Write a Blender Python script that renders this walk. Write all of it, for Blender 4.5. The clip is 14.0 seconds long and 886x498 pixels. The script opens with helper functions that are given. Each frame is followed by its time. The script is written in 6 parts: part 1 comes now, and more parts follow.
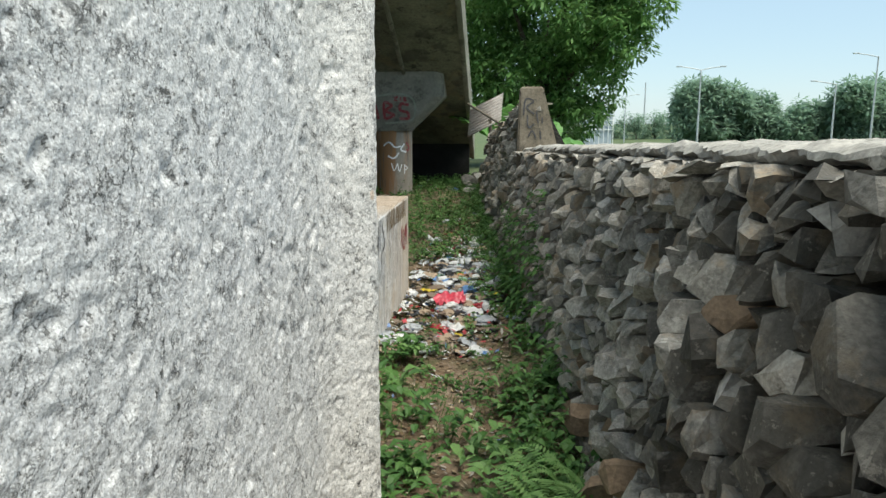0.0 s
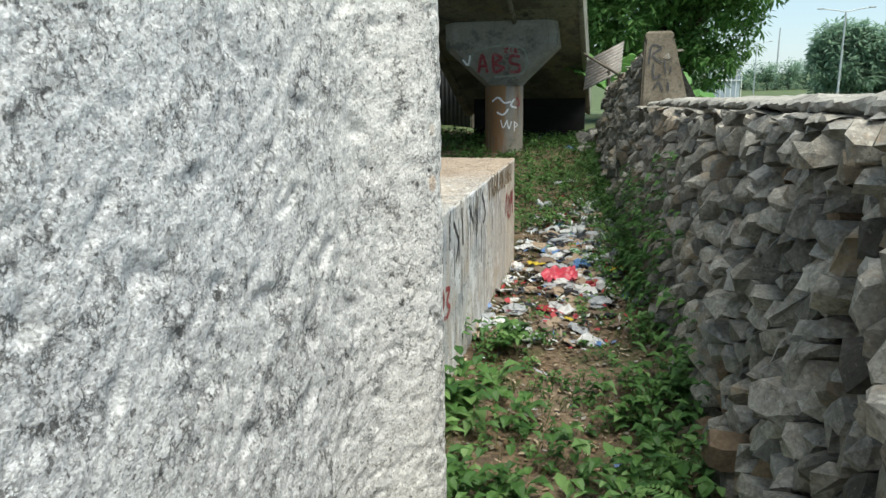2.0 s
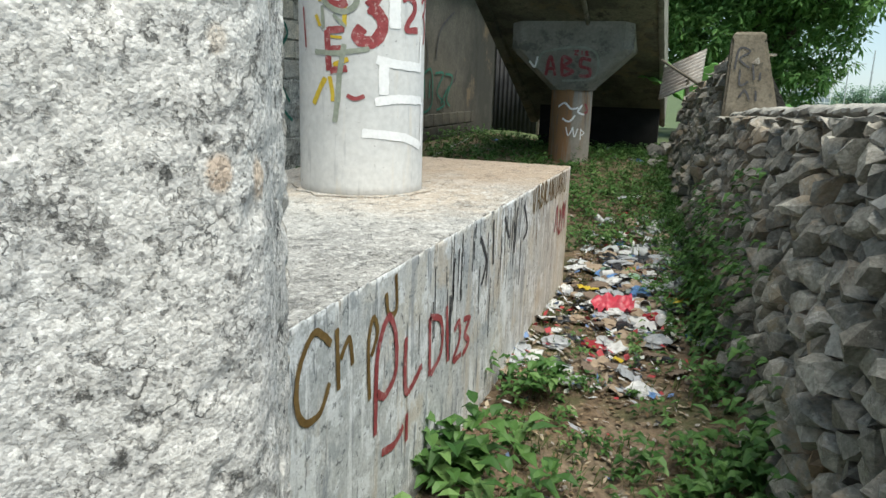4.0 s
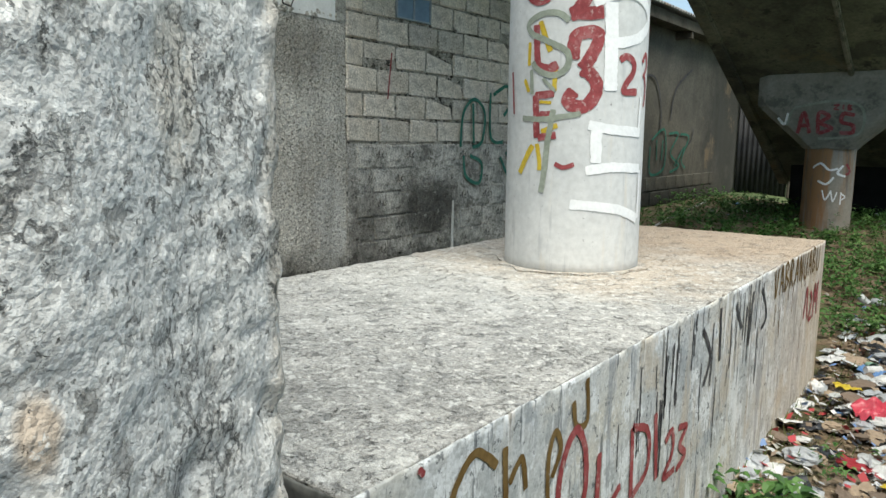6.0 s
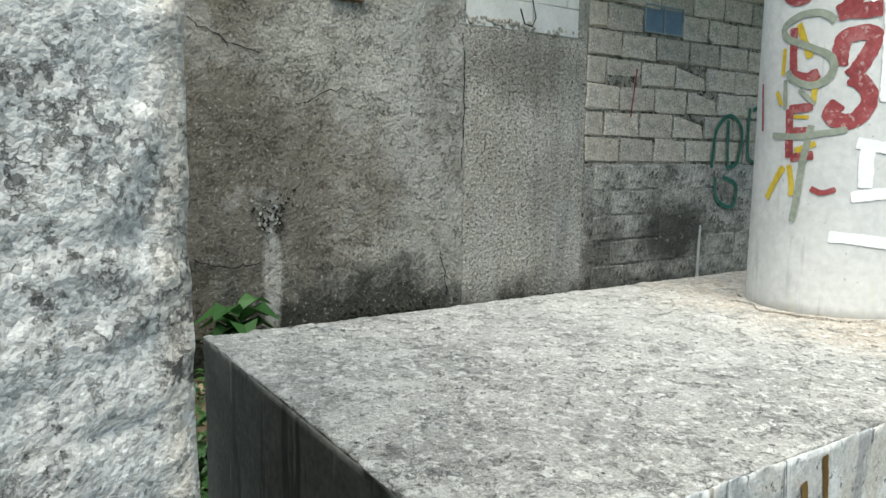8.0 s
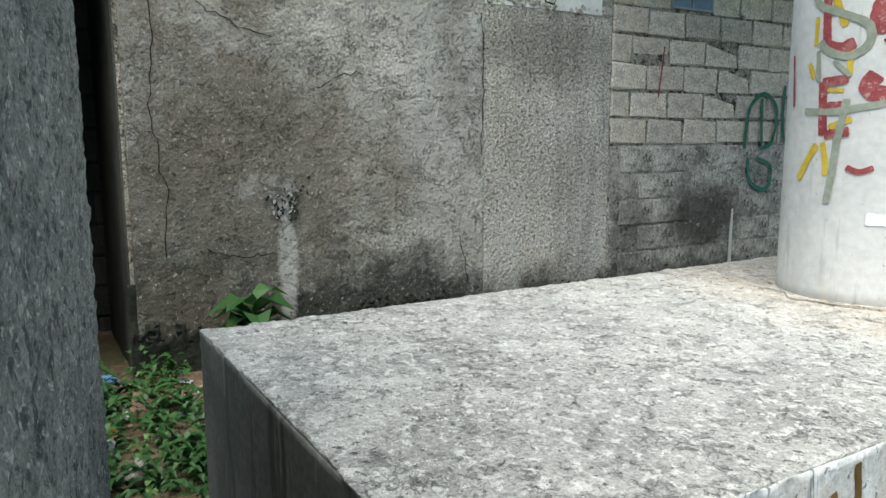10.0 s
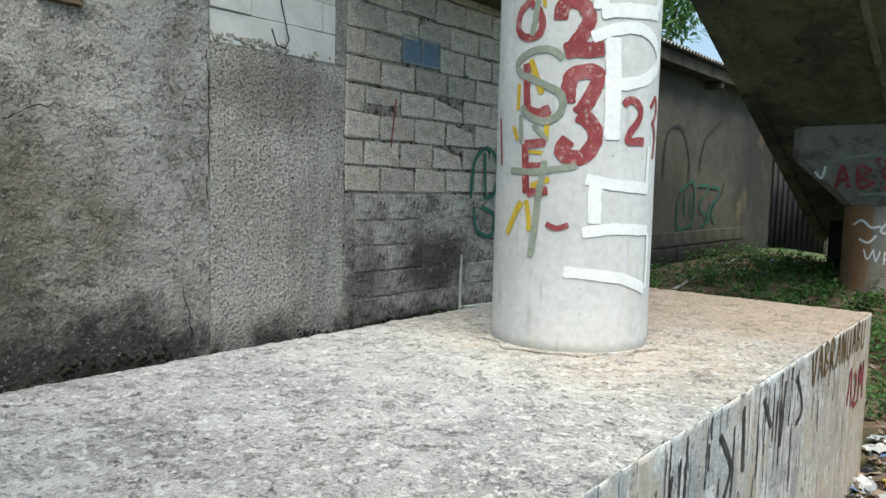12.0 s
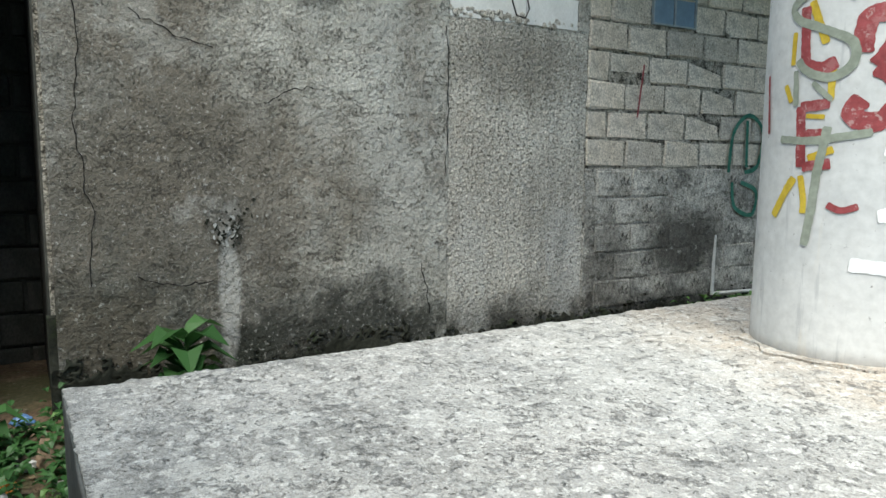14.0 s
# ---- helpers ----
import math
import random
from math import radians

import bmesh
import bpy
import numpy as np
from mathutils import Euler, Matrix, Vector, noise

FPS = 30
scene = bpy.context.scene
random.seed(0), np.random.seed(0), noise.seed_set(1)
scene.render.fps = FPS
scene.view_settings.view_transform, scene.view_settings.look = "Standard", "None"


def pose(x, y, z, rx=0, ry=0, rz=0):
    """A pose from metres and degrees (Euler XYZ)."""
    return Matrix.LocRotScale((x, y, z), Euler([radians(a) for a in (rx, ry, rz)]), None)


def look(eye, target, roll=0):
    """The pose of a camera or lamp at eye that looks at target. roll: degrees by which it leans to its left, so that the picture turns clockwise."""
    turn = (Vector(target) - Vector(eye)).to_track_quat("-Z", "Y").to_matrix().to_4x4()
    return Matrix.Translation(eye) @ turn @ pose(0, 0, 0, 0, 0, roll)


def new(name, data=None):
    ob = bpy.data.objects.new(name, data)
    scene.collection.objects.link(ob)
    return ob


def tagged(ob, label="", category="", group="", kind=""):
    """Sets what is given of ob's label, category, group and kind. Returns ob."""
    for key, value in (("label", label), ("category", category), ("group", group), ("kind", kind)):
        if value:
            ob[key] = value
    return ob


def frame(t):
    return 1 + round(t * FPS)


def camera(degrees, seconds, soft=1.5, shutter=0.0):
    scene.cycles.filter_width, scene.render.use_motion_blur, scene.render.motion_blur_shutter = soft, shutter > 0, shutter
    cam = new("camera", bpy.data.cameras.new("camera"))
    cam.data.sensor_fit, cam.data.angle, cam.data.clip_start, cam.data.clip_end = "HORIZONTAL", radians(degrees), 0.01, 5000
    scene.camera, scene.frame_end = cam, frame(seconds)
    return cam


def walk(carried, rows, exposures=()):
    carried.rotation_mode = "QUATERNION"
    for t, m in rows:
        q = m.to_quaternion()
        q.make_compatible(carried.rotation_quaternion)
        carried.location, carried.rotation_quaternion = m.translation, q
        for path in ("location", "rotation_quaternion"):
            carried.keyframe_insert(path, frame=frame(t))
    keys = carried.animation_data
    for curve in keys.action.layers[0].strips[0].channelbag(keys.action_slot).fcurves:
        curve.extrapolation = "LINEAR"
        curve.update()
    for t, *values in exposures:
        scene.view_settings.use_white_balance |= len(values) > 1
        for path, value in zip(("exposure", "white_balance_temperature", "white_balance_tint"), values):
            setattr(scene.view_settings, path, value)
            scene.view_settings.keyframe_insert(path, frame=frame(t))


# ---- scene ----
cam = camera(63.3, 14.0)
PATH = [
    (0, (0.457, 1.027, 1.445), (0.297, 2.991, 1.098), 0.1),
    (0.5, (0.467, 1.179, 1.445), (0.217, 3.132, 1.097), -0.7),
    (1, (0.453, 1.409, 1.436), (0.155, 3.337, 0.999), 1.0),
    (1.5, (0.422, 1.525, 1.441), (0.024, 3.424, 0.957), 0.1),
    (2, (0.426, 1.625, 1.432), (-0.036, 3.515, 0.969), -1.0),
    (2.2, (0.434, 1.686, 1.415), (-0.064, 3.569, 0.959), -1.0),
    (4.3, (0.43, 2.325, 1.338), (-0.217, 4.164, 0.892), 1.7),
    (4.5, (0.426, 2.345, 1.338), (-0.245, 4.177, 0.898), 1.2),
    (5, (0.404, 2.395, 1.343), (-0.377, 4.199, 0.975), 0.4),
    (5.5, (0.391, 2.462, 1.351), (-0.575, 4.184, 1.035), 0.5),
    (6, (0.394, 2.583, 1.367), (-0.808, 4.154, 1.067), 0.6),
    (6.5, (0.4, 2.662, 1.377), (-0.96, 4.097, 1.076), 0.2),
    (7, (0.408, 2.715, 1.394), (-1.136, 3.959, 1.131), 1.7),
    (7.5, (0.406, 2.734, 1.391), (-1.219, 3.862, 1.094), 1.8),
    (8, (0.381, 2.767, 1.371), (-1.287, 3.84, 1.117), 0.6),
    (8.2, (0.37, 2.78, 1.366), (-1.326, 3.803, 1.087), 0.2),
    (10.3, (0.317, 2.921, 1.36), (-1.393, 3.916, 1.068), -0.3),
    (10.5, (0.311, 2.937, 1.361), (-1.35, 4.021, 1.099), 0.4),
    (11, (0.296, 2.969, 1.369), (-1.24, 4.227, 1.125), 1.2),
    (11.5, (0.296, 3.019, 1.369), (-1.138, 4.394, 1.145), 0.9),
    (12, (0.29, 3.061, 1.393), (-0.99, 4.588, 1.222), 1.4),
    (12.5, (0.253, 3.102, 1.425), (-0.997, 4.663, 1.383), 1.3),
    (13, (0.199, 3.158, 1.417), (-1.275, 4.507, 1.349), 0.8),
    (13.5, (0.168, 3.199, 1.412), (-1.492, 4.308, 1.296), 0.6),
    (14, (0.15, 3.244, 1.398), (-1.558, 4.255, 1.146), 0.5),
]
walk(cam, [(t, look(eye, target, roll)) for t, eye, target, roll in PATH],
     [(0, 1.05, 7050, 5), (1, 0.94, 7000, 5), (2, 1.06, 7000, 5), (4.5, 1.0, 7000, 5), (8, 1.12, 6950, 4), (10.3, 1.2, 6800, 5), (11.2, 1.08, 6800, 5), (11.8, 1.0, 6780, 5), (13.2, 1.02, 6780, 5), (14, 1.2, 6780, 5)])

# ---- world, sun ----
world = bpy.data.worlds.new("sky")
scene.world = world
world.use_nodes = True
wn = world.node_tree.nodes
sky = wn.new("ShaderNodeTexSky")
sky.sky_type = "NISHITA"
sky.sun_disc = False
sky.sun_elevation, sky.sun_rotation = radians(63), radians(128)
sky.air_density, sky.dust_density, sky.ozone_density = 1.0, 0.3, 2.5
wn["Background"].inputs["Strength"].default_value = 0.105
# thin even haze over the clear sky
haze = wn.new("ShaderNodeMix")
haze.data_type = "RGBA"
haze.inputs[0].default_value = 0.72
haze.inputs[7].default_value = (2.3, 3.25, 4.3, 1)
world.node_tree.links.new(sky.outputs["Color"], haze.inputs[6])
world.node_tree.links.new(haze.outputs[2], wn["Background"].inputs["Color"])

sun = new("sun", bpy.data.lights.new("sun", "SUN"))
sun.data.energy, sun.data.angle, sun.data.color = 2.6, radians(50), (1.0, 0.97, 0.92)
# the sun stands high, behind and to the side of the road
sun.matrix_world = look((6.5, -5, 16), (0, 0, 0))


# ---- materials ----
def links(nt, a, b):
    nt.links.new(a, b)


def surf(name, cols, scale=3.0, fine=60.0, rough=0.9, bump=0.4, dist=0.006, contrast=0.35, spots=None, patches=None,
         streaks=None, rand=0.0, metal=0.0, spec=0.3, wide=(0.35, 0.65), dust=None, blots=None, isl=0.0, grain=None, relief=None, cracks=None):
    """A weathered surface: broad tones, fine grain, and optional spots, patches, downward streaks, crumbs and crevices."""
    m = bpy.data.materials.new(name)
    m.use_nodes = True
    nt = m.node_tree
    b = nt.nodes["Principled BSDF"]
    b.inputs["Roughness"].default_value = rough
    b.inputs["Metallic"].default_value = metal
    b.inputs["Specular IOR Level"].default_value = spec
    tc = nt.nodes.new("ShaderNodeTexCoord")

    def noise_node(sc, detail=5.0, stretch=None, offset=0.0, rgh=0.6):
        n = nt.nodes.new("ShaderNodeTexNoise")
        n.inputs["Scale"].default_value, n.inputs["Detail"].default_value, n.inputs["Roughness"].default_value = sc, detail, rgh
        mp = nt.nodes.new("ShaderNodeMapping")
        mp.inputs["Location"].default_value = (offset, offset * 0.7, offset * 1.3)
        if stretch:
            mp.inputs["Scale"].default_value = stretch
        links(nt, tc.outputs["Object"], mp.inputs["Vector"])
        links(nt, mp.outputs["Vector"], n.inputs["Vector"])
        return n

    def ramp(src, stops):
        r = nt.nodes.new("ShaderNodeValToRGB")
        els = r.color_ramp.elements
        while len(els) < len(stops):
            els.new(0.5)
        for e, (p, c) in zip(els, stops):
            e.position, e.color = p, (*c, 1)
        links(nt, src, r.inputs["Fac"])
        return r.outputs["Color"]

    def mix(kind, fac, a, c):
        x = nt.nodes.new("ShaderNodeMix")
        x.data_type, x.blend_type = "RGBA", kind
        for sock, v in ((0, fac), (6, a), (7, c)):
            if isinstance(v, bpy.types.NodeSocket):
                links(nt, v, x.inputs[sock])
            else:
                x.inputs[sock].default_value = v if sock == 0 else (*v, 1)
        return x.outputs[2]

    n1 = noise_node(scale, 6.0)
    k = len(cols) - 1
    col = ramp(n1.outputs["Fac"], [(wide[0] + (wide[1] - wide[0]) * i / max(k, 1), c) for i, c in enumerate(cols)])
    n2 = noise_node(fine, 4.0, None, 3.1)
    lo, hi = 1 - contrast, 1 + contrast * 0.5
    col = mix("MULTIPLY", 1.0, col, ramp(n2.outputs["Fac"], [(0.3, (lo,) * 3), (0.7, (hi,) * 3)]))
    for i, (c, axes, mid, size, soft, amt) in enumerate(blots or []):
        # blot with own place, size and ragged outline; serves stains and painted shade
        geo = nt.nodes.new("ShaderNodeNewGeometry")
        sp = nt.nodes.new("ShaderNodeSeparateXYZ")
        links(nt, geo.outputs["Position"], sp.inputs[0])
        cb = nt.nodes.new("ShaderNodeCombineXYZ")
        for q in (0, 1):
            ma = nt.nodes.new("ShaderNodeMath")
            ma.operation = "MULTIPLY_ADD"
            links(nt, sp.outputs[axes[q]], ma.inputs[0])
            ma.inputs[1].default_value, ma.inputs[2].default_value = 1 / size[q], -mid[q] / size[q]
            links(nt, ma.outputs[0], cb.inputs[q])
        ln = nt.nodes.new("ShaderNodeVectorMath")
        ln.operation = "LENGTH"
        links(nt, cb.outputs[0], ln.inputs[0])
        ma = nt.nodes.new("ShaderNodeMath")
        ma.operation = "MULTIPLY_ADD"
        links(nt, noise_node(3.2, 9.0, None, 71 + 9 * i, 0.68).outputs["Fac"], ma.inputs[0])
        ma.inputs[1].default_value = 1.5
        links(nt, ln.outputs["Value"], ma.inputs[2])
        mr = nt.nodes.new("ShaderNodeMapRange")
        mr.inputs[1].default_value, mr.inputs[2].default_value, mr.inputs[3].default_value, mr.inputs[4].default_value = 1.75 - soft, 1.75 + soft * 0.4, amt, 0
        links(nt, ma.outputs[0], mr.inputs[0])
        col = mix("MIX", mr.outputs[0], col, c)
    for group, off in ((patches or [], 11.0), (spots or [], 23.0)):
        for i, (c, sc, th, soft, amt) in enumerate(group):
            f = noise_node(sc, 8.0, None, off + 5 * i, 0.72)
            th, soft = 0.5 + (th - 0.5) * 0.68, soft * 0.6
            fac = ramp(f.outputs["Fac"], [(th, (0, 0, 0)), (th + soft, (amt,) * 3)])
            col = mix("MIX", fac, col, c)
    for i, (c, sc, th, soft, amt) in enumerate(streaks or []):
        f = noise_node(sc, 5.0, (1, 1, 0.1), 37 + 7 * i, 0.65)
        th, soft = 0.5 + (th - 0.5) * 0.75, soft * 0.75
        fac = ramp(f.outputs["Fac"], [(th, (0, 0, 0)), (th + soft, (amt,) * 3)])
        col = mix("MIX", fac, col, c)
    if dust:
        # a dusty deposit that begins along one axis, with a ragged edge
        c, ax, d0, d1, amt = dust
        sp = nt.nodes.new("ShaderNodeSeparateXYZ")
        geo = nt.nodes.new("ShaderNodeNewGeometry")
        links(nt, geo.outputs["Position"], sp.inputs[0])
        jit = nt.nodes.new("ShaderNodeMath")
        jit.operation = "MULTIPLY_ADD"
        links(nt, noise_node(2.5, 5.0, None, 61).outputs["Fac"], jit.inputs[0])
        jit.inputs[1].default_value = 1.4
        links(nt, sp.outputs[ax], jit.inputs[2])
        mr = nt.nodes.new("ShaderNodeMapRange")
        mr.inputs[1].default_value, mr.inputs[2].default_value, mr.inputs[4].default_value = d0 + 0.7, d1 + 0.7, amt
        links(nt, jit.outputs[0], mr.inputs[0])
        col = mix("MIX", mr.outputs[0], col, c)
    height = n2.outputs["Fac"]
    if grain:
        # single grains of sand and gravel, each with its own tone
        gs, gamt, gh = grain
        v = nt.nodes.new("ShaderNodeTexVoronoi")
        v.inputs["Scale"].default_value = gs
        links(nt, tc.outputs["Object"], v.inputs["Vector"])
        gsep = nt.nodes.new("ShaderNodeSeparateColor")
        links(nt, v.outputs["Color"], gsep.inputs[0])
        col = mix("MULTIPLY", 1.0, col, ramp(gsep.outputs[0], [(0.0, (1 - gamt,) * 3), (0.35, (1 - 0.25 * gamt,) * 3), (0.8, (1.0,) * 3), (1.0, (1 + 0.4 * gamt,) * 3)]))
        gm = nt.nodes.new("ShaderNodeMath")
        gm.operation = "MULTIPLY_ADD"
        links(nt, v.outputs["Distance"], gm.inputs[0])
        gm.inputs[1].default_value = -gh
        links(nt, height, gm.inputs[2])
        height = gm.outputs[0]
    for i, (c, sc, th, soft, amt, deep, stretch) in enumerate(relief or []):
        # pits and torn flakes: sunk into the face, recess shade painted dark inside
        f = ramp(noise_node(sc, 10.0, stretch, 83 + 6 * i, 0.7).outputs["Fac"], [(th, (0, 0, 0)), (th + soft, (1, 1, 1))])
        gate = ramp(noise_node(sc * 0.13, 4.0, None, 97 + 5 * i).outputs["Fac"], [(0.35, (0.4 * amt,) * 3), (0.55, (amt,) * 3)])
        f = mix("MULTIPLY", 1.0, f, gate)
        col = mix("MIX", f, col, c)
        gm = nt.nodes.new("ShaderNodeMath")
        gm.operation = "MULTIPLY_ADD"
        links(nt, f, gm.inputs[0])
        gm.inputs[1].default_value = -deep
        links(nt, height, gm.inputs[2])
        height = gm.outputs[0]
    for i, (c, sc, width, gs, gth, amt, deep, stretch) in enumerate(cracks or []):
        # short crooked crevices between crumbs and trowel marks, their shadow put into the colour
        f = ramp(noise_node(sc, 9.0, stretch, 131 + 6 * i, 0.62).outputs["Fac"], [(0.5 - width, (0, 0, 0)), (0.5 - width * 0.15, (1, 1, 1)), (0.5 + width * 0.15, (1, 1, 1)), (0.5 + width, (0, 0, 0))])
        gate = ramp(noise_node(gs, 6.0, stretch, 151 + 5 * i, 0.65).outputs["Fac"], [(gth, (0, 0, 0)), (gth + 0.1, (amt,) * 3)])
        f = mix("MULTIPLY", 1.0, f, gate)
        col = mix("MIX", f, col, c)
        gm = nt.nodes.new("ShaderNodeMath")
        gm.operation = "MULTIPLY_ADD"
        links(nt, f, gm.inputs[0])
        gm.inputs[1].default_value = -deep
        links(nt, height, gm.inputs[2])
        height = gm.outputs[0]
    if rand:
        oi = nt.nodes.new("ShaderNodeObjectInfo")
        col = mix("MULTIPLY", 1.0, col, ramp(oi.outputs["Random"], [(0, (1 - rand,) * 3), (0.5, (1.0, 0.98, 0.95)), (1, (1 + rand * 0.6, 1 + rand * 0.5, 1 + rand * 0.4))]))
    if isl:
        gi = nt.nodes.new("ShaderNodeNewGeometry")
        col = mix("MULTIPLY", 1.0, col, ramp(gi.outputs["Random Per Island"], [(0, (1 - isl,) * 3), (0.5, (1.0, 0.98, 0.95)), (1, (1 + isl * 0.6, 1 + isl * 0.5, 1 + isl * 0.4))]))
    links(nt, col, b.inputs["Base Color"])
    add = nt.nodes.new("ShaderNodeMath")
    add.operation = "MULTIPLY_ADD"
    links(nt, n1.outputs["Fac"], add.inputs[0])
    add.inputs[1].default_value = 1.5
    links(nt, height, add.inputs[2])
    bp = nt.nodes.new("ShaderNodeBump")
    bp.inputs["Strength"].default_value, bp.inputs["Distance"].default_value = bump, dist
    links(nt, add.outputs[0], bp.inputs["Height"])
    links(nt, bp.outputs["Normal"], b.inputs["Normal"])
    return m


def leafy(name, c1, c2, rough=0.5, trans=0.25):
    """Leaves: the tone changes from leaf to leaf, and some light passes through."""
    m = bpy.data.materials.new(name)
    m.use_nodes = True
    nt = m.node_tree
    b = nt.nodes["Principled BSDF"]
    b.inputs["Roughness"].default_value = rough
    b.inputs["Specular IOR Level"].default_value = 0.3
    g = nt.nodes.new("ShaderNodeNewGeometry")
    r = nt.nodes.new("ShaderNodeValToRGB")
    r.color_ramp.elements[0].color, r.color_ramp.elements[1].color = (*c1, 1), (*c2, 1)
    links(nt, g.outputs["Random Per Island"], r.inputs["Fac"])
    links(nt, r.outputs["Color"], b.inputs["Base Color"])
    t = nt.nodes.new("ShaderNodeBsdfTranslucent")
    links(nt, r.outputs["Color"], t.inputs["Color"])
    mx = nt.nodes.new("ShaderNodeMixShader")
    mx.inputs[0].default_value = trans
    links(nt, b.outputs[0], mx.inputs[1])
    links(nt, t.outputs[0], mx.inputs[2])
    links(nt, mx.outputs[0], nt.nodes["Material Output"].inputs["Surface"])
    return m


def islands(name, cols, rough=0.5, spec=0.4):
    """Small litter: each piece takes one of the tones."""
    m = bpy.data.materials.new(name)
    m.use_nodes = True
    nt = m.node_tree
    b = nt.nodes["Principled BSDF"]
    b.inputs["Roughness"].default_value, b.inputs["Specular IOR Level"].default_value = rough, spec
    g = nt.nodes.new("ShaderNodeNewGeometry")
    r = nt.nodes.new("ShaderNodeValToRGB")
    r.color_ramp.interpolation = "CONSTANT"
    els = r.color_ramp.elements
    while len(els) < len(cols):
        els.new(0.5)
    for i, (e, c) in enumerate(zip(els, cols)):
        e.position, e.color = i / len(cols), (*c, 1)
    links(nt, g.outputs["Random Per Island"], r.inputs["Fac"])
    links(nt, r.outputs["Color"], b.inputs["Base Color"])
    return m


M_PIER = surf("rough_cast_concrete", [(0.64, 0.64, 0.64), (0.68, 0.68, 0.678), (0.73, 0.728, 0.72)], 12.0, 150, 0.95, 0.7, 0.0035, 0.35,
              grain=(400, 0.42, 0.12), cracks=[((0.07, 0.07, 0.067), 28, 0.026, 8, 0.535, 0.85, 1.6, None), ((0.1, 0.1, 0.097), 75, 0.034, 20, 0.52, 0.8, 1.0, None)],
              relief=[((0.07, 0.07, 0.066), 40, 0.61, 0.04, 0.9, 1.6, None), ((0.1, 0.1, 0.095), 110, 0.6, 0.03, 0.85, 0.9, None), ((0.06, 0.06, 0.057), 20, 0.655, 0.03, 0.85, 1.8, None)],
              spots=[((0.85, 0.85, 0.84), 110, 0.6, 0.06, 0.7)],
              patches=[((0.5, 0.505, 0.5), 7, 0.57, 0.12, 0.35)], dust=((0.74, 0.7, 0.63), 1, 2.1, 2.9, 0.55),
              blots=[((0.5, 0.27, 0.12), (1, 2), (2.638, 1.282), (0.009, 0.012), 0.3, 0.8), ((0.5, 0.3, 0.15), (1, 2), (2.675, 1.275), (0.01, 0.017), 0.3, 0.8), ((0.54, 0.38, 0.24), (1, 2), (2.639, 1.36), (0.007, 0.01), 0.3, 0.5), ((0.52, 0.4, 0.27), (1, 2), (2.752, 1.386), (0.016, 0.035), 0.3, 0.5),
                     ((0.46, 0.34, 0.22), (1, 2), (2.835, 1.3), (0.016, 0.3), 0.4, 0.55)])
# pebbly concrete; the end face's shadow is carried in its darker base colour
M_PIER_END = surf("pebbled_shaded_end", [(0.2, 0.2, 0.18), (0.36, 0.35, 0.31)], 12, 130, 0.95, 0.7, 0.006, 0.5,
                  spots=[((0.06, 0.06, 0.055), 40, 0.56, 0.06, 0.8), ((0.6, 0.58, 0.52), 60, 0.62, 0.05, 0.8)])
M_PLINTH_TOP = surf("weathered_concrete_top", [(0.37, 0.365, 0.35), (0.46, 0.45, 0.43), (0.555, 0.54, 0.515)], 3.2, 90, 0.93, 0.9, 0.007, 0.4,
                    grain=(260, 0.25, 0.3), cracks=[((0.14, 0.14, 0.136), 18, 0.02, 5, 0.55, 0.6, 0.9, None), ((0.17, 0.17, 0.166), 46, 0.032, 10, 0.53, 0.6, 0.8, None)], relief=[((0.22, 0.22, 0.215), 20, 0.575, 0.04, 0.6, 1.0, None), ((0.09, 0.09, 0.085), 46, 0.6, 0.025, 0.85, 1.0, None), ((0.04, 0.04, 0.04), 15, 0.675, 0.012, 0.95, 1.5, None)],
                    spots=[((0.72, 0.71, 0.68), 30, 0.56, 0.06, 0.75)],
                    patches=[((0.36, 0.36, 0.355), 2.4, 0.53, 0.12, 0.35), ((0.68, 0.67, 0.64), 5, 0.56, 0.08, 0.45)], dust=((0.5, 0.37, 0.26), 1, 5.6, 6.4, 0.75),
                    blots=[((0.7, 0.69, 0.655), (0, 1), (-1.2, 4.9), (0.75, 0.7), 0.5, 0.35), ((0.6, 0.49, 0.38), (0, 1), (-0.95, 5.45), (0.85, 0.6), 0.5, 0.6)])
M_PLINTH_SIDE = surf("stained_painted_concrete", [(0.42, 0.45, 0.47), (0.55, 0.57, 0.58), (0.6, 0.58, 0.53)], 3.0, 60, 0.85, 0.4, 0.004, 0.25,
                     grain=(160, 0.15, 0.2), patches=[((0.74, 0.77, 0.8), 6, 0.54, 0.06, 0.75), ((0.5, 0.42, 0.32), 3, 0.58, 0.12, 0.55), ((0.3, 0.33, 0.36), 4, 0.6, 0.06, 0.6)],
                     spots=[((0.1, 0.11, 0.12), 26, 0.63, 0.03, 0.8)],
                     streaks=[((0.12, 0.135, 0.15), 34, 0.63, 0.04, 0.8), ((0.5, 0.41, 0.3), 8, 0.58, 0.12, 0.5), ((0.78, 0.8, 0.82), 18, 0.6, 0.06, 0.7), ((0.24, 0.26, 0.29), 12, 0.62, 0.06, 0.6)], dust=((0.5, 0.38, 0.26), 1, 5.4, 7.2, 0.55))
# near end and back of the plinth, much darker than its other sides
M_PLINTH_END = surf("dark_streaked_concrete", [(0.1, 0.11, 0.105), (0.2, 0.2, 0.19)], 3, 50, 0.85, 0.3, 0.004, 0.3,
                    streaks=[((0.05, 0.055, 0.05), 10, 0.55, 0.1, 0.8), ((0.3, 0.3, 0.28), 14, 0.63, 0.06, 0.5)])
